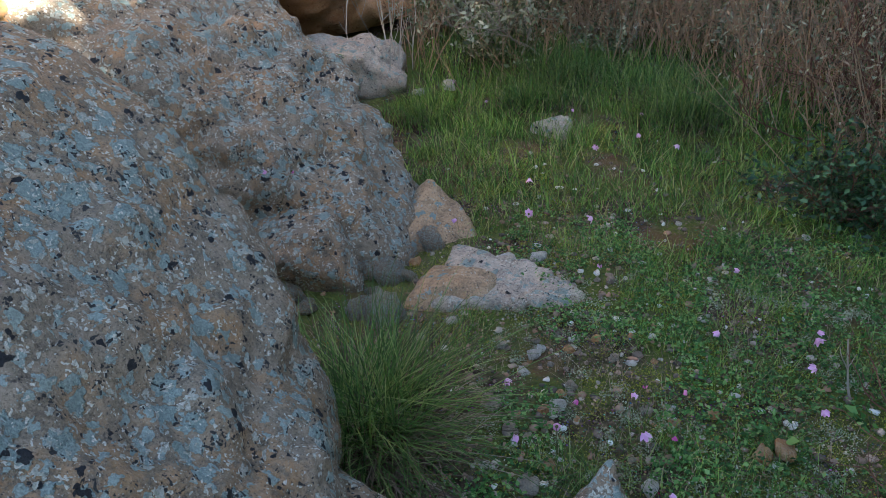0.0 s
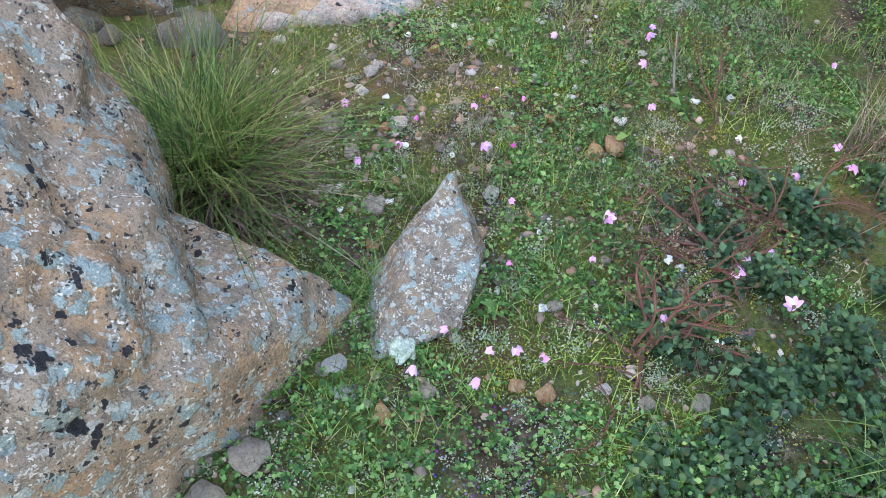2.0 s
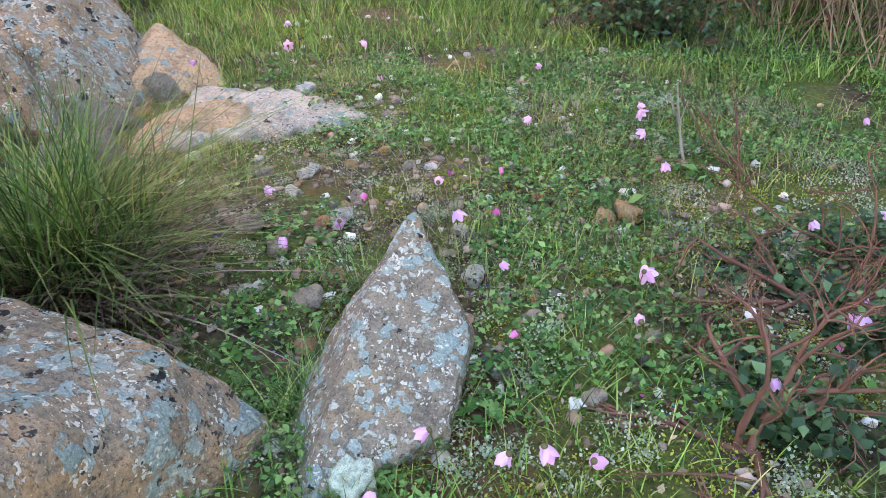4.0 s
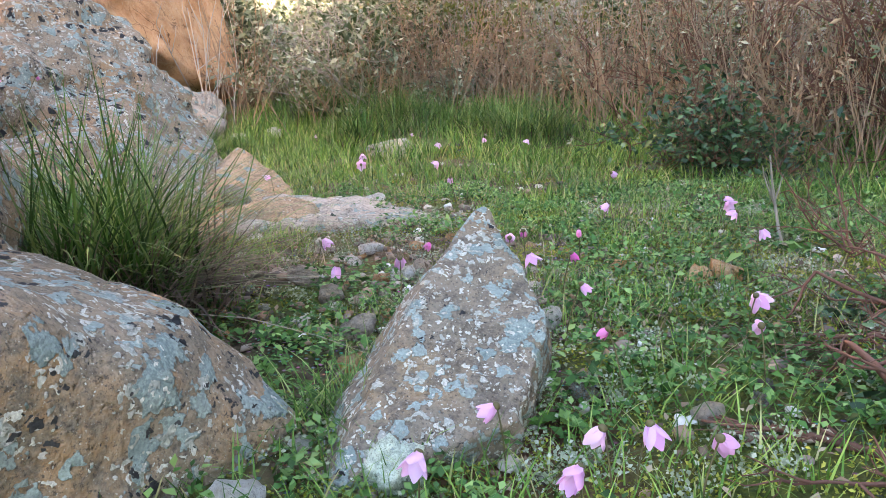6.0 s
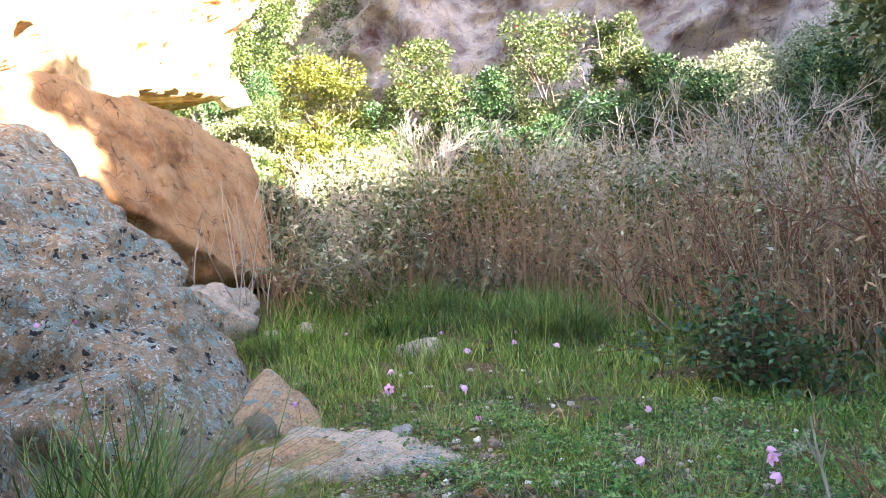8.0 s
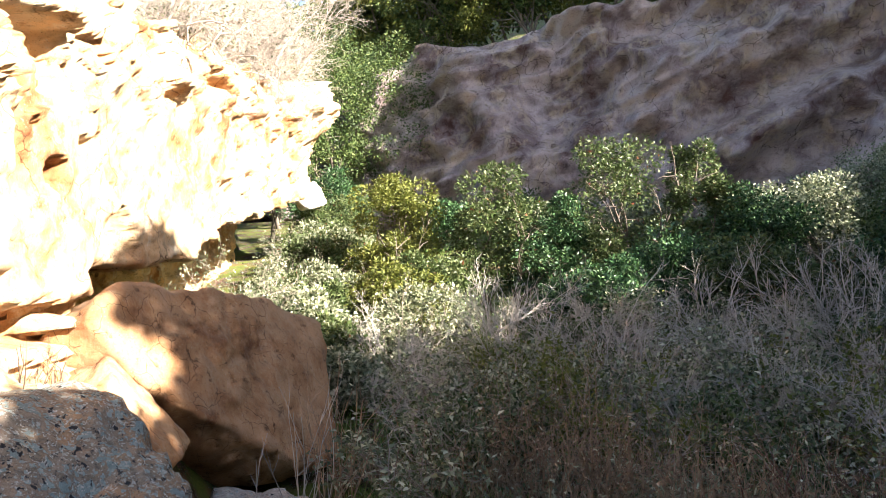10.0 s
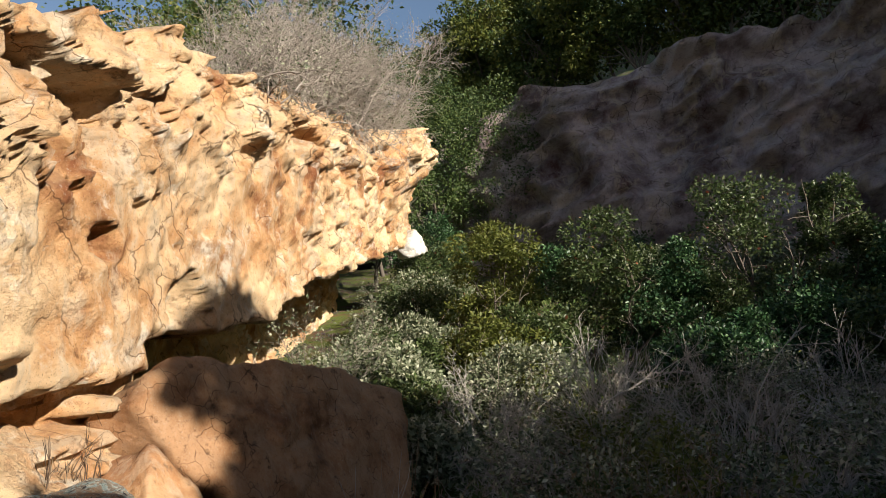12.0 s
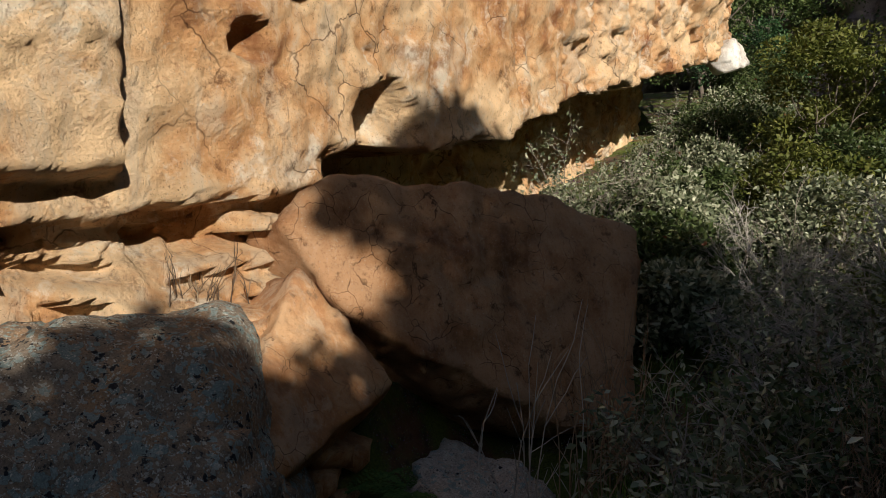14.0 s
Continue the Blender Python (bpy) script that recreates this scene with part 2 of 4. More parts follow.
M_EVERGREEN = leafy("evergreen_leaves", [(0.000, (0.028, 0.044, 0.011)), (0.550, (0.066, 0.100, 0.031)), (0.985, (0.155, 0.180, 0.080)), (1.000, (0.263, 0.052, 0.031))], 0.3, 0.4)
M_PINE = leafy("pine_needles", [(0.0, (0.03, 0.055, 0.015)), (0.6, (0.07, 0.11, 0.03)), (1.0, (0.14, 0.17, 0.05))], 0.25)
M_FERN = leafy("fern_fronds", [(0.0, (0.05, 0.11, 0.025)), (1.0, (0.14, 0.22, 0.06))], 0.35)
M_BRANCH = bark("grey_bark", (0.26, 0.22, 0.185), (0.42, 0.37, 0.32))
M_DARKBARK = bark("dark_bark", (0.085, 0.07, 0.055), (0.17, 0.14, 0.115))
M_SILVER = bark("bleached_twigs", (0.34, 0.31, 0.28), (0.52, 0.48, 0.43))
M_REDTWIG = bark("red_brown_twigs", (0.10, 0.045, 0.032), (0.20, 0.10, 0.07))
M_REED = bark("dry_stems", (0.24, 0.155, 0.10), (0.38, 0.27, 0.18))
n_ = Nodes("anemone_petals")
M_PETAL = n_.finish(n_.mix(n_.each(), (0.72, 0.33, 0.62), (0.80, 0.56, 0.78)), 0.5, None, 0.35)
n_ = Nodes("anemone_buds")
M_BUD = n_.finish(n_.mix(n_.each(), (0.62, 0.10, 0.36), (0.70, 0.26, 0.52)), 0.5, None, 0.3)
n_ = Nodes("white_petals")
M_WHITE = n_.finish(n_.mix(n_.noise(80, 3), (0.80, 0.78, 0.78), (0.74, 0.62, 0.70)), 0.5, None, 0.35)
n_ = Nodes("flower_stems")
M_STEM = n_.finish(n_.mix(n_.noise(40), (0.10, 0.055, 0.035), (0.10, 0.12, 0.04)), 0.6, None, 0.1)


# ---- builders ----
def smooth(x, lo, hi):
    s = min(1.0, max(0.0, (x - lo) / (hi - lo)))
    return s * s * (3 - 2 * s)


def wall_x(y):
    """The line of the ochre cliff, seen from above."""
    return -2.3 - 0.38 * y


def cliff_top(y):
    return 4.92 + 0.2 * (max(y, 5.1) - 5.1) - 0.40 * max(0.0, 5.1 - y)


def rim(x):
    """Height of the far quarry wall's upper edge."""
    return 13.4 + 0.08 * x - 1.4 * smooth(-x, 7, 15) + 0.5 * noise.noise((x * 0.2, 4.0, 0.0)) + 0.3 * noise.noise((x * 0.9, 1.0, 0.0))


def land(x, y):
    """Height of the ground."""
    z = -0.32 * smooth(0.46 - y, 0.0, 0.42)
    z += 0.15 * max(0.0, min(y, 14) - 4.6) + 0.235 * max(0.0, min(y, 28) - 14)
    z += 0.42 * max(0.0, min(x, 13) - 4.6)
    u = x - wall_x(y)
    along = smooth(y, 1.2, 2.4) * (1 - smooth(y, 18.6, 20.2))
    z += 1.35 * smooth(1.25 - u, 0.0, 1.1) * smooth(y, 2.2, 3.4) * (1 - 0.6 * smooth(y, 5.6, 7.5))
    top = cliff_top(min(max(y, 2), 19)) - 0.15 + 0.22 * min(30.0, max(0.0, -u - 0.8))
    z += (max(top, z) - z) * smooth(-u, 3.5, 4.3) * along
    z += (rim(x) - 0.3 - z) * smooth(y, 32.2, 34.2) * smooth(60 - abs(x), 0, 20) + 0.5 * min(60.0, max(0.0, y - 34))
    # unseen hill added on the right to keep sun off the far wall
    z += min(38.0, max(0.0, x - 14) * 1.5) * smooth(y, 5, 13) * (1 - smooth(y, 90, 140))
    near = 1 - smooth(math.hypot(x, y - 3), 8, 30)
    if near > 0:
        z += near * (0.045 * noise.noise((x * 0.9, y * 0.9, 1.3)) + 0.016 * noise.noise((x * 4, y * 4, 5.1)))
    else:
        z += 0.5 * noise.noise((x * 0.1, y * 0.1, 2.0)) * smooth(math.hypot(x, y), 30, 60)
    return z


def mesh_of(name, verts, faces, material, soft=True):
    me = bpy.data.meshes.new(name)
    me.from_pydata([tuple(v) for v in verts] if not isinstance(verts, list) else verts, [], faces)
    if soft:
        me.shade_smooth()
    me.materials.append(material)
    return me


def quick_mesh(name, verts, tris, material, soft=False):
    """A mesh from arrays of corners and triangles."""
    me = bpy.data.meshes.new(name)
    verts, tris = np.asarray(verts, np.float32), np.asarray(tris, np.int32)
    me.vertices.add(len(verts))
    me.vertices.foreach_set("co", verts.ravel())
    me.loops.add(tris.size)
    me.loops.foreach_set("vertex_index", tris.ravel())
    me.polygons.add(len(tris))
    me.polygons.foreach_set("loop_start", np.arange(0, tris.size, 3, dtype=np.int32))
    me.polygons.foreach_set("loop_total", np.full(len(tris), 3, np.int32))
    me.update(calc_edges=True)
    if soft:
        me.shade_smooth()
    me.materials.append(material)
    return me


def part(name, me, parent=None, label=""):
    ob = new(name, me)
    if parent is not None:
        ob.parent = parent
    return tagged(ob, label)


def thing(name, place, label, category, group=""):
    ob = new(name)
    ob.empty_display_size = 0.1
    ob.location = place
    return tagged(ob, label, category, group)


def blades(rng, base, height, width, lean, bend, segments=2):
    """Grass blades: arrays of feet, heights, widths and of how far they lean and bend."""
    n = len(base)
    turn = rng.uniform(0, 2 * np.pi, n)
    out = np.stack([np.cos(turn), np.sin(turn), np.zeros(n)], 1)
    side = np.stack([-np.sin(turn), np.cos(turn), np.zeros(n)], 1)
    rows = []
    for i in range(segments + 1):
        s = i / segments
        p = base + out * (lean * s + bend * s * s)[:, None] * height[:, None]
        p[:, 2] += height * (s - 0.45 * np.clip(bend, 0, 2) * s * s)
        w = width * (1 - s) ** 0.7 * 0.5
        rows += [p - side * w[:, None], p + side * w[:, None]] if i < segments else [p]
    verts = np.stack(rows, 1).reshape(-1, 3)
    k = 2 * segments + 1
    tri = []
    for i in range(segments):
        a = 2 * i
        tri += [(a, a + 1, a + 2)] + ([(a + 1, a + 3, a + 2)] if i < segments - 1 else [])
    tris = (np.array(tri)[None] + (np.arange(n) * k)[:, None, None]).reshape(-1, 3)
    return verts, tris


def leaves(rng, at, size, flat=0.5, slim=0.5, out=None):
    """Small folded leaves, each of two triangles, at the given places."""
    n = len(at)
    d = rng.normal(size=(n, 3))
    d[:, 2] *= 1 - flat * 0.6
    if out is not None:
        d = d * 0.7 + out
    d /= np.linalg.norm(d, axis=1)[:, None] + 1e-9
    up = rng.normal(size=(n, 3)) * (1 - flat)
    up[:, 2] += flat * 2
    side = np.cross(d, up)
    side /= np.linalg.norm(side, axis=1)[:, None] + 1e-9
    nrm = np.cross(side, d)
    size = np.asarray(size) * rng.uniform(0.6, 1.3, n)
    L, W = size[:, None], (size * slim)[:, None]
    v = np.stack([at, at + d * L * 0.45 - side * W * 0.5 + nrm * L * 0.12, at + d * L, at + d * L * 0.45 + side * W * 0.5 + nrm * L * 0.12], 1)
    tris = (np.array([(0, 1, 2), (0, 2, 3)])[None] + (np.arange(n) * 4)[:, None, None]).reshape(-1, 3)
    return v.reshape(-1, 3), tris


def tubes(P, R, sides=4):
    """Tapered stems along the paths P (stems, points, 3) with the radii R."""
    N, K, _ = P.shape
    d = P[:, -1] - P[:, 0]
    ref = np.where((np.abs(d[:, 2:3]) > 0.8 * np.linalg.norm(d, axis=1)[:, None]), [[1.0, 0, 0]], [[0, 0, 1.0]])
    a = np.cross(d, ref)
    a /= np.linalg.norm(a, axis=1)[:, None] + 1e-9
    b = np.cross(d, a)
    b /= np.linalg.norm(b, axis=1)[:, None] + 1e-9
    ang = np.arange(sides) * 2 * np.pi / sides
    ring = a[:, None] * np.cos(ang)[None, :, None] + b[:, None] * np.sin(ang)[None, :, None]
    V = P[:, :, None] + ring[:, None] * R[:, :, None, None]
    tri = []
    for k in range(K - 1):
        for s in range(sides):
            p, q = k * sides + s, k * sides + (s + 1) % sides
            tri += [(p, q, p + sides), (q, q + sides, p + sides)]
    tris = (np.array(tri)[None] + (np.arange(N) * K * sides)[:, None, None]).reshape(-1, 3)
    return V.reshape(-1, 3), tris


def grow(rng, feet, ways, length, radius, levels, kids, spread=0.7, curl=0.25, shrink=0.6, sag=0.0, points=5):
    """Branching stems, level by level. Returns paths, radii and the tips' places."""
    start, way = np.asarray(feet, float), np.asarray(ways, float)
    L, r = np.full(len(start), length) * rng.uniform(0.7, 1.2, len(start)), np.full(len(start), radius)
    allP, allR, ends = [], [], []
    for level in range(levels):
        n = len(start)
        way = way / (np.linalg.norm(way, axis=1)[:, None] + 1e-9)
        P = [start]
        d = way.copy()
        for k in range(points - 1):
            d = d + rng.normal(size=(n, 3)) * curl
            d[:, 2] -= sag
            d /= np.linalg.norm(d, axis=1)[:, None]
            P.append(P[-1] + d * (L / (points - 1))[:, None])
        P = np.stack(P, 1)
        R = r[:, None] * np.linspace(1, 0.45, points)[None]
        allP.append(P), allR.append(R)
        ends.append(P[:, points // 2:].reshape(-1, 3))
        if level == levels - 1:
            break
        pick = rng.integers(max(1, points // 3), points, (n, kids))
        idx = np.arange(n)[:, None]
        start = P[idx, pick].reshape(-1, 3)
        way = (np.repeat(d[:, None], kids, 1) + rng.normal(size=(n, kids, 3)) * spread).reshape(-1, 3)
        way[:, 2] += 0.15
        L = np.repeat(L * shrink, kids) * rng.uniform(0.6, 1.2, n * kids)
        r = np.repeat(r * 0.55, kids)
    return np.concatenate(allP), np.concatenate(allR), np.concatenate(ends[-2:])


def sphere_directions(sub):
    bm = bmesh.new()
    bmesh.ops.create_icosphere(bm, subdivisions=sub, radius=1)
    v = np.array([x.co[:] for x in bm.verts])
    f = np.array([[x.index for x in q.verts] for q in bm.faces])
    bm.free()
    return v / np.linalg.norm(v, axis=1)[:, None], f


SPHERES = {s: sphere_directions(s) for s in (2, 3, 4, 5, 6)}


def rock_mesh(name, centre, planes, material, sub=5, rough=0.03, scale=3.0, sharp=14.0, seed=0.0, bulge=0.0, soft=True):
    """A rock bounded by planes (normal, distance), rounded where they meet, with a rough skin."""
    d, f = SPHERES[sub]
    c = np.array(centre, float)
    inv = np.zeros(len(d))
    for nrm, dist in planes:
        nrm = np.array(nrm, float)
        ln = np.linalg.norm(nrm)
        h = (dist - nrm @ c) / ln
        inv += np.maximum(0, (d @ nrm) / ln / max(h, 0.01)) ** sharp
    p = c + d * (inv ** (-1 / sharp))[:, None]
    out = []
    for v, w in zip(p, d):
        q = Vector(v) * scale + Vector((seed, seed * 1.7, -seed))
        k = noise.fractal(q, 0.75, 2.1, 6) * rough
        k += bulge * noise.noise(q * 0.33)
        cell = noise.voronoi(q * 1.4)[0]
        k += rough * 0.9 * min(0.5, cell[1] - cell[0]) - rough * 0.2
        out.append(v + w * k)
    return quick_mesh(name, np.array(out), f, material, soft)


def box_planes(centre, half, tilt=(0, 0, 0), extra=0, seed=1):
    """The planes of a knocked-about block round a centre."""
    rng = random.Random(seed)
    turn = Euler([radians(a) for a in tilt]).to_matrix()
    planes = []
    c = Vector(centre)
    for axis in range(3):
        for sign in (-1, 1):
            nrm = Vector((rng.uniform(-0.22, 0.22), rng.uniform(-0.22, 0.22), rng.uniform(-0.22, 0.22)))
            nrm[axis] += sign
            nrm = turn @ nrm
            planes.append((tuple(nrm), nrm.dot(c) + half[axis] * nrm.length))
    for _ in range(extra):
        nrm = Vector([rng.gauss(0, 1) for _ in range(3)]).normalized()
        reach = sum(abs((turn.transposed() @ nrm)[i]) * half[i] for i in range(3))
        planes.append((tuple(nrm), nrm.dot(c) + reach * rng.uniform(0.60, 0.82)))
    return planes


def rock(name, centre, planes, material, label, category="rock", group="", **how):
    me = rock_mesh(name, centre, planes, material, **how)
    return tagged(new(name, me), label, category, group)


# ---- ground ----
def spaced(lo, hi, dense_lo, dense_hi, fine, growth=1.16):
    xs = list(np.arange(dense_lo, dense_hi + fine, fine))
    step = fine
    while xs[-1] < hi:
        step *= growth
        xs.append(xs[-1] + step)
    step = fine
    while xs[0] > lo:
        step *= growth
        xs.insert(0, xs[0] - step)
    return xs


def build_ground():
    xs = spaced(-900, 900, -3.2, 3.2, 0.045)
    ys = spaced(-900, 1500, -0.6, 7.2, 0.045, 1.10)
    verts = [(x, y, land(x, y)) for y in ys for x in xs]
    n = len(xs)
    idx = np.arange(len(verts)).reshape(len(ys), n)
    a, b, c, d = idx[:-1, :-1].ravel(), idx[:-1, 1:].ravel(), idx[1:, 1:].ravel(), idx[1:, :-1].ravel()
    tris = np.concatenate([np.stack([a, b, c], 1), np.stack([a, c, d], 1)])
    ob = new("ground", quick_mesh("ground", verts, tris, M_SOIL, True))
    tagged(ob, "mossy stony meadow soil rising into a hillside", "ground", kind="structure")


build_ground()


# ---- the ochre cliff and the far quarry wall ----
def grid_mesh(name, rows, material):
    k = len(rows[0])
    verts = [v for r in rows for v in r]
    idx = np.arange(len(verts)).reshape(len(rows), k)
    a, b, c, d = idx[:-1, :-1].ravel(), idx[:-1, 1:].ravel(), idx[1:, 1:].ravel(), idx[1:, :-1].ravel()
    return quick_mesh(name, verts, np.concatenate([np.stack([a, b, c], 1), np.stack([a, c, d], 1)]), material, True)


def pocket(y, z, py, pz, ry, rz):
    q = ((y - py) / ry) ** 2 + ((z - pz) / rz) ** 2
    return max(0.0, 1 - q) ** 0.5 if q < 1 else 0.0


def hollow_edge(y):
    """Height of the overhanging lower edge of the ochre cliff."""
    return 2.42 + 0.235 * max(0.0, min(y, 11.4) - 7.2) + 0.19 * max(0.0, y - 11.4) + 0.16 * noise.noise((y * 1.7, 2.0, 0.0)) + 0.07 * noise.noise((y * 5.0, 6.0, 0.0))


def build_cliff():
    rows = []
    nrm = Vector((0.935, 0.355, 0))
    # pockets: place along and up the wall, half sizes, depth
    pockets = ((4.42, 4.06, 0.34, 0.20, 0.40), (4.60, 3.07, 0.14, 0.14, 0.28), (3.70, 3.50, 0.5, 0.035, 0.20), (4.55, 3.78, 0.12, 0.10, 0.30), (7.10, 4.85, 0.17, 0.20, 0.35), (8.18, 4.82, 0.26, 0.16, 0.40), (5.42, 4.45, 0.10, 0.09, 0.25), (6.35, 4.55, 0.22, 0.09, 0.28),
               (5.05, 3.42, 0.08, 0.05, 0.16), (4.25, 3.38, 0.10, 0.05, 0.16), (5.30, 3.50, 0.10, 0.04, 0.12), (6.15, 2.60, 0.45, 0.42, 0.45), (9.4, 5.2, 0.4, 0.14, 0.3), (10.6, 3.9, 0.25, 0.7, 0.18), (8.3, 3.7, 0.16, 0.8, 0.22))
    for i in range(440):
        y = 1.6 + 18.0 * (i / 439) ** 1.12
        top = cliff_top(y) + 0.20 * noise.noise((y * 0.8, 3.3, 0)) + 0.12 * noise.noise((y * 3.1, 9.3, 0)) + 0.05 * noise.noise((y * 9, 9.3, 0))
        edge = hollow_edge(y)
        row = []
        for j in range(160):
            s = j / 129
            if j < 130:
                z = 0.2 + (top - 0.2) * s
                rough = smooth(z, top - 1.5, top - 0.5) + 0.5 * smooth(y, 8.5, 11)
                d = 0.14 * noise.fractal((y * 0.55, z * 0.45, 2.0), 0.9, 2.0, 4)
                d += (0.03 + 0.09 * rough) * noise.fractal((y * 2.0, z * 2.0, 8.0), 0.6, 2.1, 3)
                cell = noise.voronoi((y * 2.6, z * 3.4, 1.0))[0]
                d += (0.04 + 0.08 * rough) * min(0.6, cell[1] - cell[0])
                d += (0.02 + 0.05 * rough) * (noise.ridged_multi_fractal((y * 2.6, z * 2.8, 6.0), 0.8, 2.1, 3, 1.0, 2.0) - 1.2)
                wy, wz = y + 0.18 * noise.noise((y * 2.2, z * 2.2, 3.0)) + 0.35 * z, z + 0.18 * noise.noise((y * 2.2, z * 2.2, 8.0)) - 0.25 * y
                d += (0.018 + 0.11 * min(1.0, rough)) * noise.cell((wy * 2.3, wz * 2.9, 0.5)) + (0.012 + 0.05 * min(1.0, rough)) * noise.cell((wy * 5.1, wz * 6.3, 4.5))
                d -= 0.75 * max(0.0, noise.noise((y * 2.4, z * 2.8, 4.0)) - 0.34) * rough
                d -= 0.30 * smooth(z, top - 0.7, top)
                # the undercut foot, and upright folds above it
                hollow = smooth(y, 5.1, 5.9) * (1 - smooth(z, edge - 0.06, edge + 0.05))
                d -= (0.55 + 1.6 * smooth(y, 5.9, 7.4)) * hollow
                d += 0.06 * noise.fractal((y * 1.5 + 0.25 * z, 3.0, z * 0.12), 0.7, 2.2, 4) * smooth(y, 5.4, 6.6) * (1 - hollow) * (1 - smooth(z, top - 1.8, top - 0.8))
                # broken plates at the foot of the near end
                lip = 2.10 + 0.10 * noise.noise((y * 2.1, 5.0, 0.0)) + 0.05 * (y - 4.2)
                low = (1 - smooth(z, lip - 0.05, lip)) * (1 - smooth(y, 5.0, 5.6))
                plate = math.floor(z * 10 + 1.1 * noise.noise((y * 0.9, z * 0.6, 1.0)) + 0.5 * y)
                step = noise.cell((plate * 1.3, math.floor(y * 1.6 + plate * 0.37), 3.0))
                d += low * (-0.26 - 0.20 * noise.noise((y * 1.4, z * 0.5, 7.0)) + 0.24 * step + 0.28 * smooth(2.0 - z, 0.0, 0.5))
                # weathered flank at the near end, and the jutting block
                d += 0.22 * smooth(3.66 - y + 0.06 * noise.noise((z * 3, 1.0, 2.0)), 0.0, 0.08) * smooth(z, 2.2, 2.3)
                d += 0.26 * smooth(0.62 - abs(y - 4.18), 0, 0.10) * smooth(z, 4.18, 4.28)
                for py, pz, ry, rz, deep in pockets:
                    d -= deep * pocket(y + 0.06 * noise.noise((y * 6, z * 6, 1.0)), z + 0.05 * noise.noise((y * 6, z * 6, 9.0)), py, pz, ry, rz)
                # the nose at the far end leans out at the top
                d += 1.25 * math.exp(-((y - 15.6) / 1.5) ** 2) * smooth(z, 4.6, 7.0)
                d += 0.020 * noise.fractal((y * 5, z * 5, 3.0), 0.6, 2.0, 2)
                p = Vector((wall_x(y), y, z)) + nrm * d
            else:
                t = (j - 129) / 30
                p = p + Vector((-0.165, 0.005, 0.006 + 0.03 * noise.noise((y * 4, t * 9, 1))))
            row.append(tuple(p))
        rows.append(row)
    # close the far end round the corner, and the near end
    for k in range(1, 16):
        last = rows[439]
        rows.append([(v[0] - 0.16 * k, v[1] + 0.25 * math.sin(k / 6) + 0.12 * noise.noise((v[0] * 2, k * 0.3, v[2] * 2)), v[2] - 0.02 * k * smooth(v[2], 3, 5)) for v in last])
    first = rows[0]
    for k in range(1, 14):
        rows.insert(0, [(v[0] - 0.16 * k, v[1] - 0.10 * math.sin(k / 5) + 0.1 * noise.noise((v[0] * 2, k * 0.3, v[2] * 2)), v[2]) for v in first])
    ob = new("cliff_ochre", grid_mesh("cliff_ochre", rows, M_CLIFF))
    tagged(ob, "sunlit ochre rock cliff with pockets and a hollow foot", "cliff", kind="structure")


def build_far_wall():
    rows = []
    for i in range(320):
        x = -30 + 64 * i / 319
        row = []
        for j in range(110):
            s = min(1.0, j / 99)
            z = 2.5 + (rim(x) + 0.2 - 2.5) * s
            slant = (z - 9) * 0.24
            d = 1.3 * noise.fractal((x * 0.13 + z * 0.08, z * 0.10, 7.0), 0.9, 2.1, 4)
            d += 1.5 * noise.ridged_multi_fractal(((x + z * 0.7) * 0.15, (z - x * 0.5) * 0.34, 1.0), 0.75, 2.2, 4, 1.0, 2.0) - 1.5
            cell = noise.voronoi(((x + 0.6 * z) * 0.7, (z - 0.5 * x) * 1.0, 2.0))[0]
            d += 0.5 * min(0.6, cell[1] - cell[0])
            p = Vector((x, 28.6 + slant - d - 0.08 * x, z))
            if j > 99:
                p = Vector((x, p.y + 0.5 * (j - 99), z + 0.06 * (j - 99)))
            row.append(tuple(p))
        rows.append(row)
    ob = new("cliff_far", grid_mesh("cliff_far", rows, M_GREY))
    tagged(ob, "shaded grey-purple quarry wall behind the shrubs", "cliff", kind="structure")


build_cliff()
build_far_wall()

# ---- large rocks ----
FLOOR = ((0, 0, -1), 0.6)
outcrop = rock("lichened_outcrop", (-1.15, 0.45, 0.2),
     [((0.733, 0.093, 0.675), 0.095), ((0.89, -0.45, 0.03), -0.505), ((0.10, 0.97, 0.16), 1.46), ((0.80, 0.62, 0.10), 0.245), ((-1, 0, 0), 2.6), ((0, -1, 0.2), 0.75), ((0, 0, 1), 1.55), FLOOR],
     M_LICHEN, "weathered brown rock outcrop crusted with blue-green and white lichen", sub=6, rough=0.06, scale=3.4, sharp=22, seed=1.0, bulge=0.03)
part("spur", rock_mesh("spur", (-0.42, 0.72, 0.0),
     [((0.733, 0.093, 0.675), 0.085), ((0.89, -0.45, 0.03), -0.49), ((0.20, 0.97, 0.30), 1.04), ((0.25, 0.30, 0.92), 0.44), ((-1, 0, 0), 1.0), ((0, 0, -1), 0.4)],
     M_LICHEN, sub=5, rough=0.022, scale=4.5, sharp=22, seed=1.6), outcrop)
rock("lichened_ledge", (-2.4, 3.1, 0.3),
     [((0.654, -0.03, 0.757), -0.73), ((0.5, 0.8, 0.3), 2.24), ((0.1, 0.95, 0.3), 4.15), ((0.35, -0.9, 0.2), -2.80), ((0.95, 0.3, 0.1), -0.16), ((-1, 0, 0), 3.6), ((0, 0, 1), 1.55), FLOOR],
     M_LICHEN, "large sloping rock ledge crusted with grey lichen", sub=6, rough=0.10, scale=2.6, sharp=16, seed=4.0, bulge=0.08)
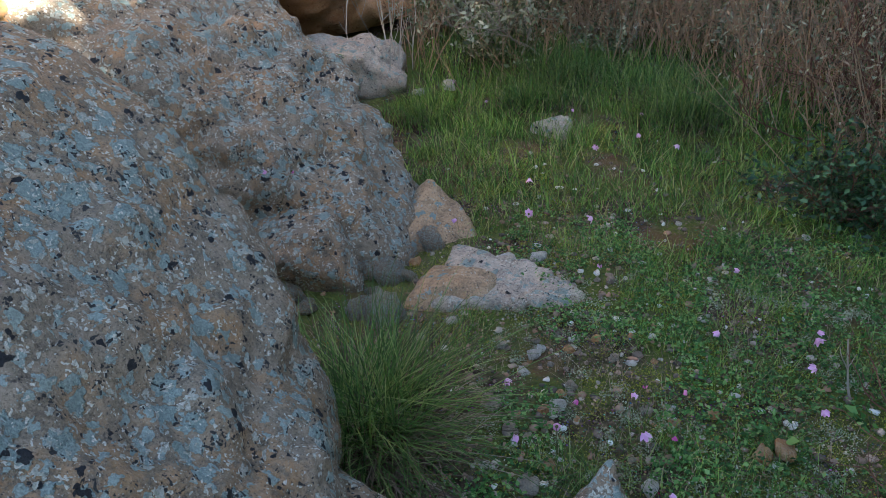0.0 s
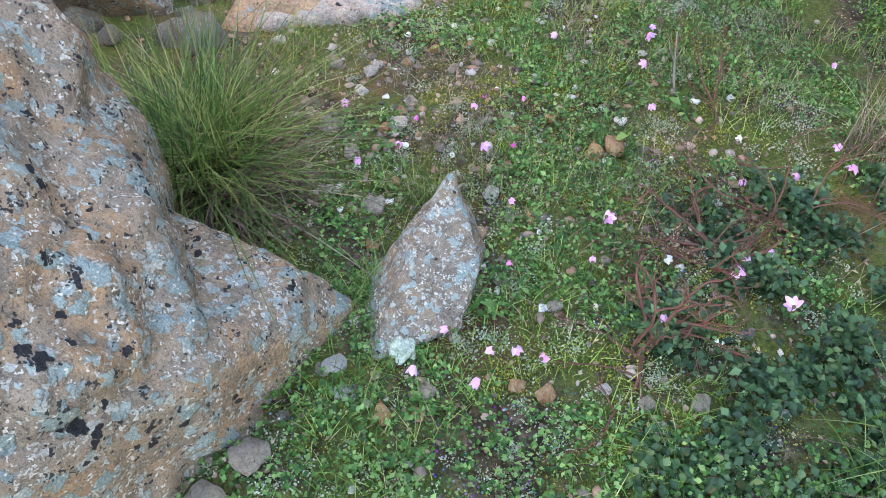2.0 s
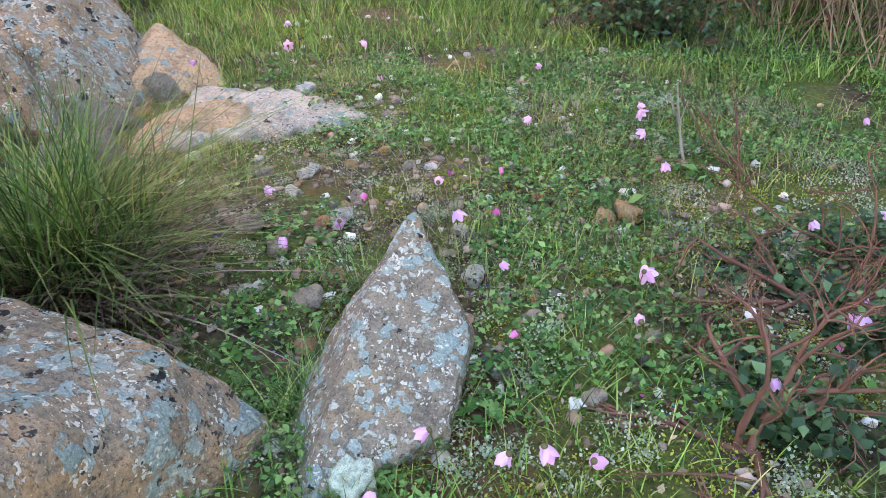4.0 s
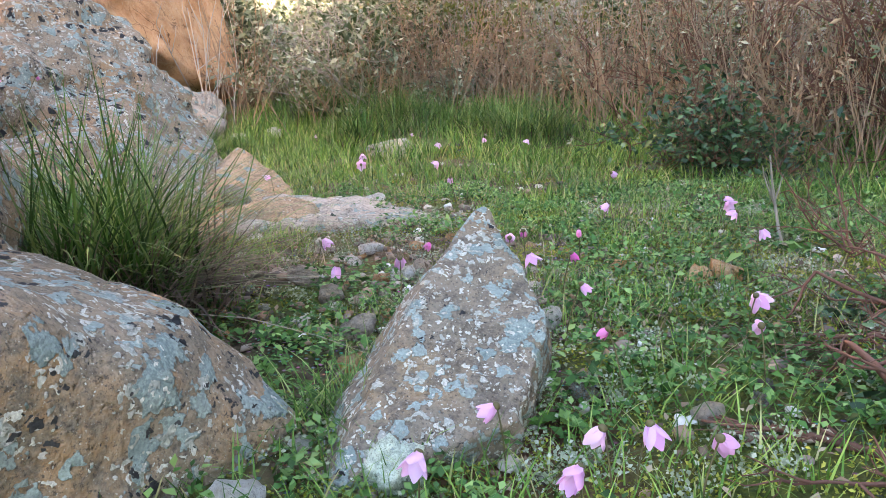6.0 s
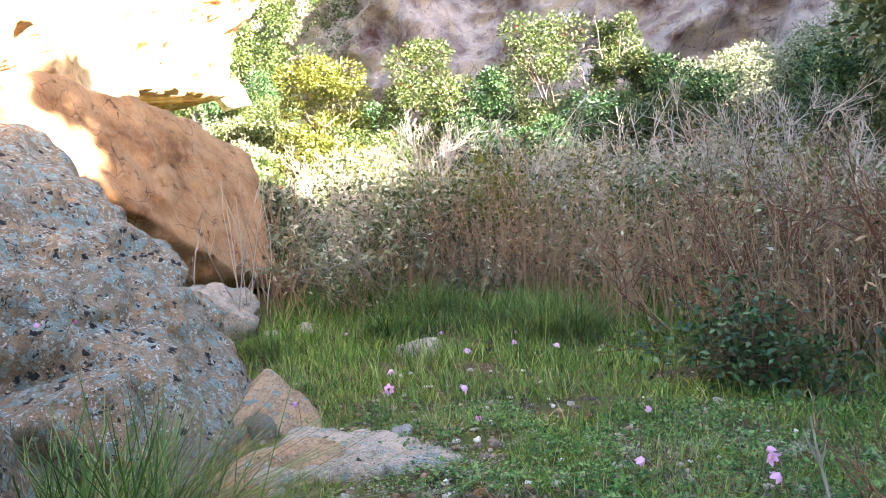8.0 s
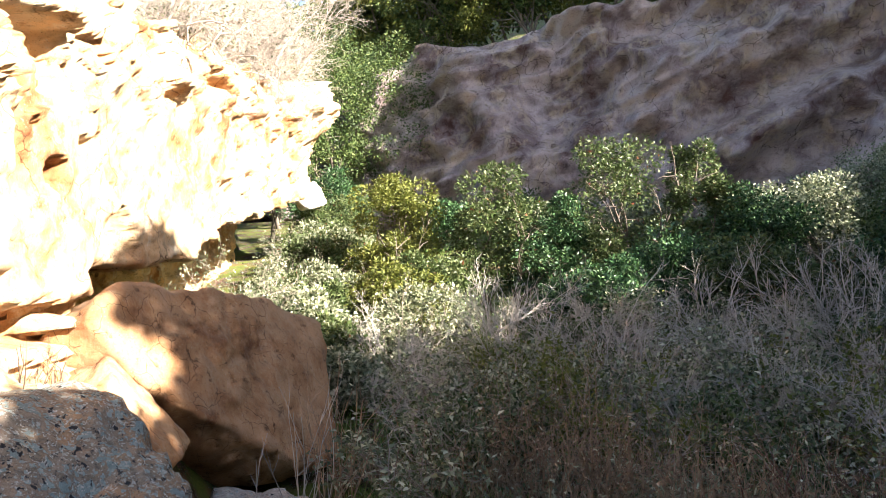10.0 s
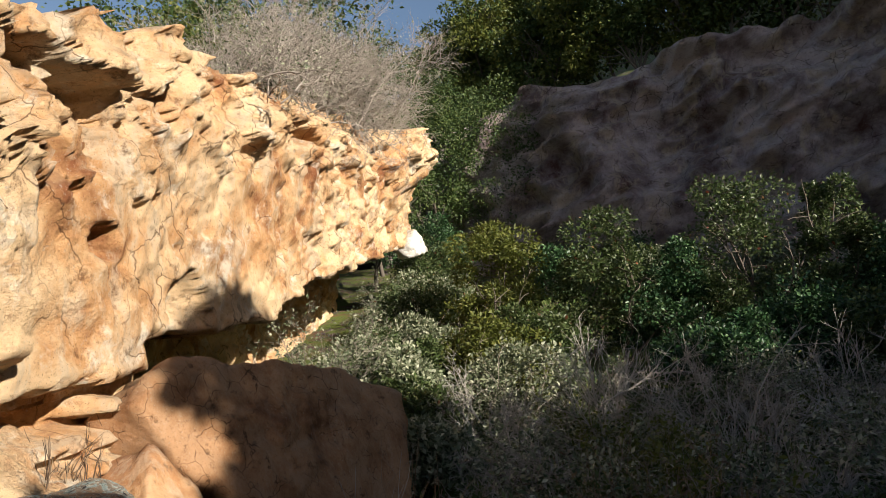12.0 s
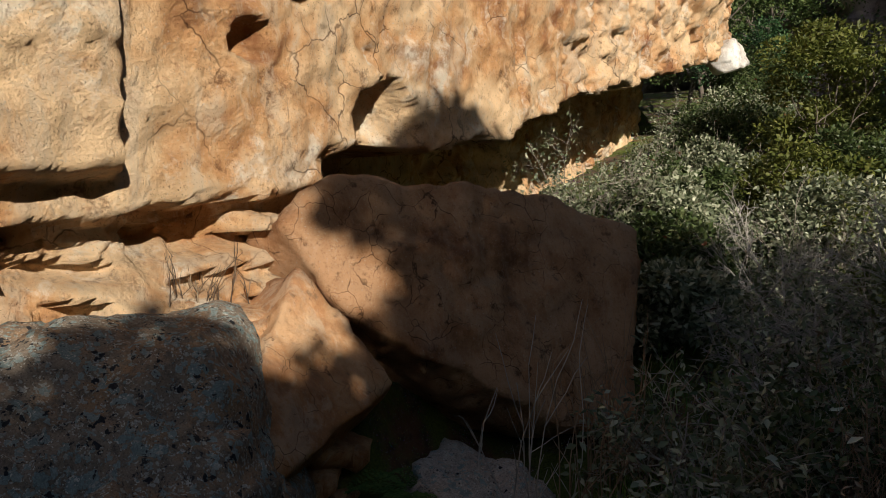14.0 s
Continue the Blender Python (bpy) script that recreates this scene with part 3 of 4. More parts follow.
rock("leaning_stone", (0.17, 1.10, 0.02),
     [((0.159, -0.494, 0.855), -0.410), ((0.899, 0.319, 0.301), 0.731), ((0.985, -0.147, -0.094), 0.148), ((0.552, -0.801, -0.229), -0.644), ((0.286, -0.925, -0.251), -0.780), ((-0.762, -0.118, 0.637), -0.128), ((-0.811, -0.254, 0.527), -0.276), ((-0.856, 0.067, 0.513), 0.084), ((-0.849, 0.309, 0.429), 0.376), ((0, 0.95, 0.3), 1.43), ((0, 0, -1), 0.15)],
     M_STANDING, "pointed grey stone spotted with pale blue lichen, leaning in the grass", "stone", sub=6, rough=0.014, scale=9, sharp=40, seed=2.0)
rock("ochre_boulder", (-3.9, 6.0, 1.4),
     [((0.898, -0.100, 0.429), -2.973), ((-0.332, -0.474, 0.816), 0.686), ((-0.336, 0.031, 0.942), 3.645), ((-0.279, 0.345, 0.896), 5.224), ((-0.324, 0.123, 0.938), 3.962), ((0.345, 0.895, -0.283), 5.236), ((0.377, 0.855, -0.358), 4.733), ((0.502, -0.142, -0.853), -2.790), ((0.200, -0.897, -0.395), -5.674), ((0.373, -0.617, -0.693), -5.329), ((-1, 0, 0), 4.85), ((0, 0, -1), -0.35)],
     M_BOULDER, "huge orange-brown boulder with a flat overhanging face", "boulder", sub=6, rough=0.06, scale=2.2, sharp=44, seed=3.0, bulge=0.04)
rock("wedge_rock", (-3.34, 4.46, 1.05),
     [((0.761, 0.219, 0.611), -0.679), ((-0.322, 0.890, 0.324), 5.909), ((0.622, 0.399, -0.674), -0.608), ((0.165, -0.916, 0.366), -3.868), ((-0.127, -0.736, 0.665), -1.858), ((-0.761, -0.219, -0.611), 1.269)],
     M_RUBBLE, "leaning wedge of broken orange rock", sub=5, rough=0.03, scale=4, sharp=36, seed=6.0)
slab_rock = rock("pale_slab", (-0.50, 2.68, -0.05), [((0.03, -0.06, 1), -0.135), ((1, 0.35, 0.2), 0.82), ((0.25, 1, 0.3), 2.80), ((0.30, -0.9, 0.25), -2.41), ((-1, 0, 0.1), 0.90), ((0, 0, -1), 0.2)],
     M_PALE, "flat whitish slab of bedrock in the grass", sub=5, rough=0.035, scale=6, sharp=10, seed=9.0)
part("hump", rock_mesh("hump", (-0.72, 2.60, -0.04), [((0.2, -0.12, 0.96), -0.37), ((-0.3, 0.1, 0.95), 0.58), ((0.2, -0.7, 0.7), -1.85), ((0.1, 0.8, 0.6), 2.17), ((0.9, 0.1, 0.4), -0.24), ((-1, 0, 0.2), 0.98), ((0, 0, -1), 0.2)],
     M_BROWN, sub=4, rough=0.015, scale=6, sharp=12, seed=8.0), slab_rock, "smooth brown hump of the slab")
rock("brown_rock", (-1.08, 3.14, -0.06), box_planes((-1.08, 3.14, -0.06), (0.30, 0.20, 0.10), (0, 14, -14), 3, 31), M_BROWN, "low brown rock at the ledge's foot", sub=5, rough=0.02, scale=5, seed=8.5)
rock("meadow_stone", (-0.83, 4.88, 0.02), box_planes((-0.83, 4.88, 0.02), (0.16, 0.10, 0.085), (0, 0, -12), 3, 5), M_PALE, "grey stone lying in the grass", "stone", sub=4, rough=0.012, scale=9, seed=3.3)
rock("block_rock", (-1.58, 2.50, 0.10), box_planes((-1.58, 2.50, 0.10), (0.27, 0.19, 0.30), (8, -22, 20), 4, 7), M_LICHEN, "lichened block beside the ledge", sub=5, rough=0.03, scale=4, seed=5.0)
rock("foot_rock", (-2.80, 5.45, 0.22), box_planes((-2.80, 5.45, 0.22), (0.46, 0.36, 0.27), (12, 14, 25), 9, 11), M_PALE, "pinkish lichened rock under the boulder's edge", sub=5, rough=0.06, scale=5, sharp=40, seed=7.0)

rock("white_rock", (-9.15, 18.3, 4.72), box_planes((-9.15, 18.3, 4.72), (0.35, 0.55, 0.30), (20, -25, 15), 5, 14), M_WHITESTONE, "pale rock jutting from beneath the cliff's nose", sub=4, rough=0.05, scale=3, sharp=30, seed=2.2)

# ---- shrubs and trees ----
def on_land(rng, x0, x1, y0, y1, n):
    x, y = rng.uniform(x0, x1, n), rng.uniform(y0, y1, n)
    return np.stack([x, y, [land(a, b) for a, b in zip(x, y)]], 1)


def plant_parts(ob, rng, P, R, ends, wood, leaf, n_leaves, size, sides=4, fuzz=0.06, slim=0.5, flat=0.4, stem_name="branchwork"):
    v, t = tubes(P, R, sides)
    tagged(part(stem_name, quick_mesh(stem_name, v, t, wood), ob), kind="stuff")
    if n_leaves:
        at = ends[rng.integers(0, len(ends), n_leaves)] + rng.normal(size=(n_leaves, 3)) * fuzz
        at[:, 2] = np.maximum(at[:, 2], 0.02)
        v, t = leaves(rng, at, np.full(n_leaves, size), flat, slim)
        tagged(part("foliage", quick_mesh("foliage", v, t, leaf), ob), kind="stuff")


def fan(rng, n, lean, up=1.0):
    a = rng.uniform(0, 2 * np.pi, n)
    k = rng.uniform(0.0, lean, n)
    return np.stack([np.cos(a) * k, np.sin(a) * k, np.full(n, up)], 1)


def make_shrub(name, label, x, y, height, width, seed, wood, leaf, n_leaves, size, stems=9, kids=4, levels=3, category="shrub", group="", fuzz=0.06, radius=0.012, sag=0.0, curl=0.18, flat=0.4, slim=0.5):
    rng = np.random.default_rng(seed)
    ob = thing(name, (x, y, land(x, y)), label, category, group)
    feet = np.stack([rng.normal(0, width * 0.16, stems), rng.normal(0, width * 0.16, stems), np.full(stems, -0.05)], 1)
    P, R, ends = grow(rng, feet, fan(rng, stems, width / height * 1.1), height * 0.62, radius, levels, kids, 0.5, curl, 0.55, sag)
    plant_parts(ob, rng, P, R, ends, wood, leaf, n_leaves, size, 3 if radius < 0.01 else 4, fuzz, slim, flat)
    return ob


def make_tree(name, label, x, y, height, width, seed, leaf, n_leaves, size, category="tree", group="", clumps=26, stems=3, low=0.25, wood=None):
    """A tapered trunk with limbs and a crown of leaf clumps with gaps between them."""
    rng = np.random.default_rng(seed)
    ob = thing(name, (x, y, land(x, y)), label, category, group)
    feet = np.stack([rng.normal(0, 0.08 * width, stems), rng.normal(0, 0.08 * width, stems), np.full(stems, -0.1)], 1)
    P, R, ends = grow(rng, feet, fan(rng, stems, 0.5), height * 0.48, 0.012 * height, 3, 5, 0.55, 0.15, 0.5)
    v, t = tubes(P, R, 5)
    if stems > 1:
        tagged(part("branchwork", quick_mesh("branchwork", v, t, wood or M_DARKBARK), ob), kind="stuff")
    else:
        part("trunk", quick_mesh("trunk", v, t, wood or M_DARKBARK), ob)
    c = rng.normal(size=(clumps, 3))
    c /= np.linalg.norm(c, axis=1)[:, None]
    c *= rng.uniform(0.45, 0.95, clumps)[:, None]
    c = c * np.array([width / 2, width / 2, height * (1 - low) / 2]) + np.array([0, 0, height * (1 + low) / 2])
    r = rng.uniform(0.16, 0.30, clumps) * width * 0.75
    k = rng.integers(0, clumps, n_leaves)
    d = rng.normal(size=(n_leaves, 3))
    d /= np.linalg.norm(d, axis=1)[:, None]
    d *= (rng.uniform(0.25, 1.05, n_leaves) ** 0.5)[:, None]
    at = c[k] + d * r[k][:, None] * np.array([1, 1, 0.85])
    at[:, 2] = np.maximum(at[:, 2], 0.05)
    v, t = leaves(rng, at, np.full(n_leaves, size), 0.3, 0.55, d * 0.8)
    tagged(part("crown", quick_mesh("crown", v, t, leaf), ob), kind="stuff")
    return ob


# evergreen bushes in front of the quarry wall
for i, (x, y, h, w, leaf, what) in enumerate((
        (-5.1, 14.5, 3.15, 2.0, M_OLIVE, "rounded yellow-green bush in sunlight"),
        (-2.9, 14.5, 3.35, 2.0, M_EVERGREEN, "tall evergreen bush with sunlit top"),
        (-0.8, 15.5, 3.6, 2.4, M_EVERGREEN, "tall evergreen bush with sunlit top"),
        (0.95, 16.0, 3.4, 1.5, M_EVERGREEN, "tall evergreen bush with a few red leaves"),
        (-1.7, 14.6, 2.4, 1.9, M_DARKLEAF, "dark evergreen bush among the others"),
        (2.0, 16.0, 2.4, 2.2, M_DARKLEAF, "dark evergreen bush at the slope's foot"),
        (3.2, 17.0, 2.3, 2.4, M_GREYLEAF, "grey-green bush at the slope's foot"),
        (4.3, 14.0, 2.0, 2.2, M_DARKLEAF, "dark bush at the slope's foot"),
        (1.7, 13.0, 1.7, 1.9, M_EVERGREEN, "evergreen bush in the thicket"),
        (0.2, 13.4, 1.7, 2.0, M_DARKLEAF, "low dark bush in the thicket"),
        (-3.9, 13.4, 1.6, 1.8, M_EVERGREEN, "low evergreen bush in the thicket"),
        (-9.0, 19.6, 2.0, 2.6, M_EVERGREEN, "evergreen bush beyond the cliff's end"), (-8.0, 17.6, 1.6, 2.2, M_GREYLEAF, "grey-green bush beneath the cliff's nose"), (-10.2, 21.2, 2.4, 3.0, M_DARKLEAF, "dark bush beyond the cliff's end"), (-7.2, 15.6, 1.9, 2.2, M_EVERGREEN, "low evergreen bush beside the cliff"),
        (2.9, 13.2, 1.5, 2.0, M_EVERGREEN, "low evergreen bush in the thicket"),
        (-4.2, 12.6, 1.4, 1.7, M_OLIVE, "low yellow-green bush in the thicket"),
        (-0.9, 12.6, 1.5, 1.9, M_DARKLEAF, "low dark bush in the thicket"),
        (-6.1, 13.2, 1.3, 1.7, M_GREYLEAF, "low grey-green bush by the cliff foot"),
        (-5.2, 11.0, 1.1, 1.6, M_GREYLEAF, "low grey-green bush by the cliff foot"), (-4.4, 9.6, 1.0, 1.4, M_EVERGREEN, "low green bush by the cliff foot"),
        (-5.8, 12.0, 1.2, 1.6, M_EVERGREEN, "low green bush by the cliff foot"), (-3.4, 11.6, 1.1, 1.7, M_GREYLEAF, "low grey-green bush in the thicket"), (-3.6, 8.4, 0.8, 1.2, M_GREYLEAF, "low grey-green bush by the boulder"))):
    make_tree("evergreen_bush", what, x, y, h, w, 100 + i, leaf, 11000, 0.08, "bush", "bushes before the quarry wall", low=0.05)

for i in range(11):
    y = 8.3 + 0.85 * i
    x = wall_x(y) + 0.15 + 0.55 * (i % 2)
    make_shrub("talus_scrub", "dry grey scrub below the hollow of the cliff", x, y, 1.0 + 0.2 * (i % 3), 1.3, 180 + i, M_BRANCH, (M_GREYLEAF, M_EVERGREEN)[i % 2], 1900, 0.06, 12, 5, 3, "shrub", "scrub at the cliff foot", 0.06, 0.009)
# grey-leaved scrub of the thicket
rng0 = np.random.default_rng(5)
for i in range(52):
    y = 6.5 + 6.9 * (i / 52) ** 1.2
    x = -1.45 - 0.52 * (y - 6.4) + (4.6 + 0.65 * (y - 6.4)) * ((i * 0.618) % 1.0)
    make_shrub("scrub_bush", "tangled grey-green scrub bush with thin bare twigs", x, y, rng0.uniform(0.5, 1.35), rng0.uniform(0.9, 1.6), 200 + i,
               M_BRANCH, (M_GREYLEAF, M_EVERGREEN, M_GREYLEAF, M_OLIVE)[i % 4], 2600, 0.062, 12, 5, 3, "shrub", "scrub of the thicket", 0.05, 0.010)

# bleached dead bushes
for i, (x, y, h, w) in enumerate(((-1.42, 9.4, 2.15, 1.3), (-0.12, 9.4, 1.65, 1.3), (2.2, 11.0, 1.7, 1.4), (3.0, 11.5, 1.9, 1.4), (-0.9, 11.2, 1.4, 1.5), (1.1, 9.6, 1.3, 1.3), (-2.6, 8.4, 1.0, 1.1), (-1.9, 7.8, 1.0, 1.1), (0.5, 8.2, 1.1, 1.2), (1.6, 8.0, 1.25, 1.3), (2.6, 8.8, 1.4, 1.4), (-3.3, 10.0, 1.2, 1.3), (3.8, 12.4, 1.5, 1.6), (1.0, 12.0, 1.3, 1.5), (2.5, 6.8, 1.3, 1.2))):
    make_shrub("dead_bush", "bleached leafless bush with upright silvery branches", x, y, h, w, 300 + i, M_SILVER, None, 0, 0, 9, 5, 4, "shrub", "dead bushes", 0.05, 0.0145, 0.0, 0.13)

# front of the thicket: dry stems and brown scrub
for i in range(36):
    x = -1.35 + 4.8 * ((i * 0.618) % 1.0)
    y = max(3.3, 5.9 + 1.0 * ((i * 0.37) % 1.0) - 1.3 * max(0.0, x - 0.3))
    rng = np.random.default_rng(400 + i)
    ob = thing("dry_stem_clump", (x, y, land(x, y)), "dense clump of upright dry brown stems", "dry grass", "dry stems before the thicket")
    n = 34
    feet = np.stack([rng.normal(0, 0.22, n), rng.normal(0, 0.2, n), np.full(n, -0.03)], 1)
    P, R, ends = grow(rng, feet, fan(rng, n, 0.85), rng.uniform(0.45, 1.0), 0.0042, 2, 2, 0.35, 0.06, 0.45)
    v, t = tubes(P, R, 3)
    tagged(part("stem_growth", quick_mesh("stem_growth", v, t, M_REED), ob), kind="stuff")
    v, t = leaves(rng, ends[rng.integers(0, len(ends), 260)], np.full(260, 0.05), 0.2, 0.3)
    tagged(part("withered_foliage", quick_mesh("withered_foliage", v, t, M_STRAW if i % 3 else M_GREYLEAF), ob), kind="stuff")

# brown-twigged scrub on the right of the meadow and the dark leafy shrub at its foot
for i, (x, y, h, w) in enumerate(((1.75, 4.6, 1.35, 1.3), (2.35, 4.0, 1.5, 1.4), (1.35, 5.3, 1.2, 1.2), (2.6, 5.4, 1.5, 1.6), (3.0, 3.2, 1.5, 1.5), (3.3, 6.6, 1.6, 1.7))):
    make_shrub("brown_scrub", "leggy brown scrub with many thin twigs", x, y, h, w, 500 + i, M_REDTWIG, (M_GREYLEAF, M_DARKLEAF)[i % 2], 600, 0.036, 16, 6, 3, "shrub", "brown scrub", 0.05, 0.008)
for i, (x, y, h, w) in enumerate(((0.98, 4.05, 0.62, 0.75), (1.25, 3.85, 0.5, 0.7))):
    make_shrub("leafy_shrub", "low dark shrub with leathery green leaves", x, y, h, w, 520 + i, M_REDTWIG, M_DARKLEAF, 1300, 0.045, 12, 5, 3, "shrub", "dark low shrubs", 0.05, 0.006, 0.0, 0.2)

# tussocks
def make_tussock(x, y, h, n, seed, label, width=0.006, green=M_TUFT, spread=0.10, straw=0.35):
    rng = np.random.default_rng(seed)
    ob = thing("grass_tussock", (x, y, land(x, y)), label, "grass", "tussocks")
    for name, m, k, hh, lean, bend in (("green_growth", green, n, h, 0.66, 1.2), ("dry_growth", M_SKIRT, int(n * straw), h * 0.55, 1.1, 1.7)):
        a = rng.normal(0, spread, (k, 2))
        base = np.stack([a[:, 0], a[:, 1], np.full(k, -0.01)], 1)
        v, t = blades(rng, base, rng.uniform(0.5, 1.15, k) * hh, np.full(k, width), rng.uniform(0.05, lean, k), rng.uniform(0.0, bend, k), 5)
        tagged(part(name, quick_mesh(name, v, t, m), ob), kind="stuff")


make_tussock(-0.68, 1.47, 0.54, 950, 600, "large green grass tussock with a withered skirt beside the outcrop", 0.0075, spread=0.10, straw=1.3)
make_tussock(0.10, 5.25, 0.42, 900, 601, "broad green grass tussock before the thicket", 0.006, spread=0.17)
make_tussock(-1.0, 5.8, 0.42, 900, 602, "fine dark green grass tussock before the thicket", 0.005, spread=0.2)
make_tussock(-1.7, 6.3, 0.38, 700, 603, "fine dark green grass tussock before the thicket", 0.005, spread=0.2)
make_tussock(-2.4, 6.7, 0.40, 380, 604, "dry yellow grass beside the boulder", 0.005, M_STRAW, 0.12)
make_tussock(1.62, 0.72, 0.28, 180, 605, "loose tuft of arching green grass", 0.006, spread=0.08)
rng2 = random.Random(31)
for i in range(10):
    x, y = -1.9 + 3.1 * ((i * 0.618) % 1.0), rng2.uniform(4.9, 6.3)
    make_tussock(x, y, rng2.uniform(0.18, 0.34), 210, 620 + i, "rough green grass clump at the meadow's far edge", 0.0095, spread=rng2.uniform(0.08, 0.15), straw=0.5)
make_tussock(0.02, 1.12, 0.15, 240, 606, "fresh green grass tuft against the leaning stone", 0.004, spread=0.05, straw=0.1)
make_tussock(0.10, 1.55, 0.13, 160, 607, "fresh green grass tuft behind the leaning stone", 0.004, spread=0.05, straw=0.1)
make_tussock(-0.85, 1.75, 0.25, 260, 608, "grey withered tuft beside the outcrop", 0.003, M_STRAW, 0.10)
make_tussock(1.75, 2.0, 0.40, 120, 609, "tall grey dry tuft at the meadow's edge", 0.004, M_STRAW, 0.08)

# low red-brown twiggy shrub lying in the herbs
def make_twigs(x, y, seed, n, length, label, r=0.007):
    rng = np.random.default_rng(seed)
    ob = thing("twiggy_shrub", (x, y, land(x, y)), label, "shrub", "fallen twigs")
    feet = np.stack([rng.normal(0, 0.04, n), rng.normal(0, 0.04, n), np.full(n, 0.0)], 1)
    P, R, ends = grow(rng, feet, fan(rng, n, 2.2, 0.32), length, r, 4, 3, 0.55, 0.22, 0.62, 0.03)
    P[:, :, 2] = np.maximum(P[:, :, 2], 0.004)
    v, t = tubes(P, R, 5)
    tagged(part("branchwork", quick_mesh("branchwork", v, t, M_REDTWIG), ob), kind="stuff")


make_twigs(0.84, 1.04, 700, 7, 0.27, "crooked red-brown woody shrub sprawling in the herbs", 0.009)
make_twigs(1.08, 1.40, 701, 8, 0.26, "thin red-brown twigs among the herbs")
make_twigs(1.38, 1.62, 702, 8, 0.24, "thin red-brown twigs among the herbs", 0.005)
make_twigs(1.15, 2.15, 703, 4, 0.34, "thin red-brown twigs among the herbs", 0.004)
for i, (x, y) in enumerate(((0.95, 1.1), (1.2, 1.35), (1.45, 1.15), (1.5, 1.6), (1.15, 0.75), (1.55, 0.85), (1.32, 0.95), (1.7, 1.35), (1.3, 1.75), (1.75, 1.85), (1.05, 1.55), (1.25, 0.55), (1.5, 0.6), (1.75, 1.05), (0.95, 0.62), (1.85, 1.55))):
    make_shrub("leafy_herb", "low leafy herb with round green leaves", x, y, 0.17, 0.3, 720 + i, M_REDTWIG, M_DARKLEAF, 420, 0.030, 9, 4, 2, "herb", "leafy herbs", 0.03, 0.0025, flat=0.7, slim=0.75)

for i, (x, y, h, k) in enumerate(((0.37, 1.12, 0.13, 12), (-0.18, 1.22, 0.07, 7), (0.72, 1.95, 0.09, 10), (1.0, 2.15, 0.10, 14))):
    make_shrub("leafy_sprig", "young green sprig with broad soft leaves", x, y, h, h * 0.8, 760 + i, M_STEM, M_HERB, k, 0.045, 3, 2, 2, "herb", "leafy sprigs", 0.012, 0.002, flat=0.6, slim=0.8)
rock("lichen_lump", (0.15, 0.90, 0.005), box_planes((0.15, 0.90, 0.005), (0.036, 0.03, 0.03), (10, 0, 20), 4, 9), M_LUMP, "pale green lichen-covered lump at the leaning stone's foot", "lichen", sub=4, rough=0.016, scale=34, sharp=16, seed=4.4)

# thin dry stalks in front of the boulder and by the meadow
def make_stalks(x, y, h, n, seed, label, m=M_SILVER, spread=0.12, z=None):
    rng = np.random.default_rng(seed)
    ob = thing("dry_stalks", (x, y, land(x, y) if z is None else z), label, "dry plant", "dry stalks")
    feet = np.stack([rng.normal(0, spread, n), rng.normal(0, spread, n), np.full(n, -0.03)], 1)
    P, R, ends = grow(rng, feet, fan(rng, n, 0.4), h, 0.0065, 2, 3, 0.35, 0.1, 0.4)
    v, t = tubes(P, R, 3)
    tagged(part("stalk_growth", quick_mesh("stalk_growth", v, t, m), ob), kind="stuff")


make_stalks(-2.45, 5.55, 1.1, 8, 800, "tall pale dry stalks before the boulder")
make_stalks(-2.35, 5.95, 0.9, 12, 801, "thin dry stalks before the boulder", M_REED)
make_stalks(-2.45, 6.4, 0.95, 14, 802, "thin dry stalks before the boulder", M_REED, 0.16)
make_stalks(1.02, 2.30, 0.30, 1, 803, "single thin grey stalk in the meadow", M_BRANCH, 0.04)
make_stalks(-3.85, 4.15, 0.35, 26, 804, "pale dry grass stalks among the rubble", M_STRAW, 0.12)
make_stalks(-4.0, 4.9, 0.45, 10, 805, "pale dry stalks at the cliff's foot", M_STRAW, 0.12)


def make_fern(x, y, z, n, size, seed):
    rng = np.random.default_rng(seed)
    ob = thing("fern", (x, y, z), "green fern growing beneath the boulder", "fern", "ferns")
    for i in range(n):
        a = rng.uniform(0, 2 * math.pi)
        out = np.array([math.cos(a), math.sin(a), 0.0])
        L = size * rng.uniform(0.7, 1.1)
        s = np.linspace(0, 1, 8)
        P = (out[None] * (s * 0.85)[:, None] + np.array([0, 0, 1.0])[None] * (s * 0.8 - 0.75 * s * s)[:, None]) * L
        side = np.array([-out[1], out[0], 0])
        at, way = [], []
        for k in np.linspace(0.12, 1.0, 16):
            p = np.array([np.interp(k, s, P[:, j]) for j in range(3)])
            for sg in (-1, 1):
                ln = L * 0.30 * math.sin(math.pi * min(1, k * 0.8 + 0.15))
                w = side * sg + out * 0.35
                for q in np.linspace(0.1, 1, 5):
                    at.append(p + w * ln * q)
                    way.append(w * 2.5 + out)
        v, t = leaves(rng, np.array(at), np.full(len(at), L * 0.085), 0.9, 0.6, np.array(way))
        part("frond", quick_mesh("frond", v, t, M_FERN), ob)


make_fern(-2.85, 5.18, land(-2.85, 5.18) + 0.10 + 0.02, 10, 0.42, 820)
make_fern(-2.78, 5.3, land(-2.78, 5.3) + 0.05 + 0.02, 8, 0.36, 821)
make_fern(-2.92, 5.05, land(-2.92, 5.05) + 0.28 + 0.05, 7, 0.40, 822)

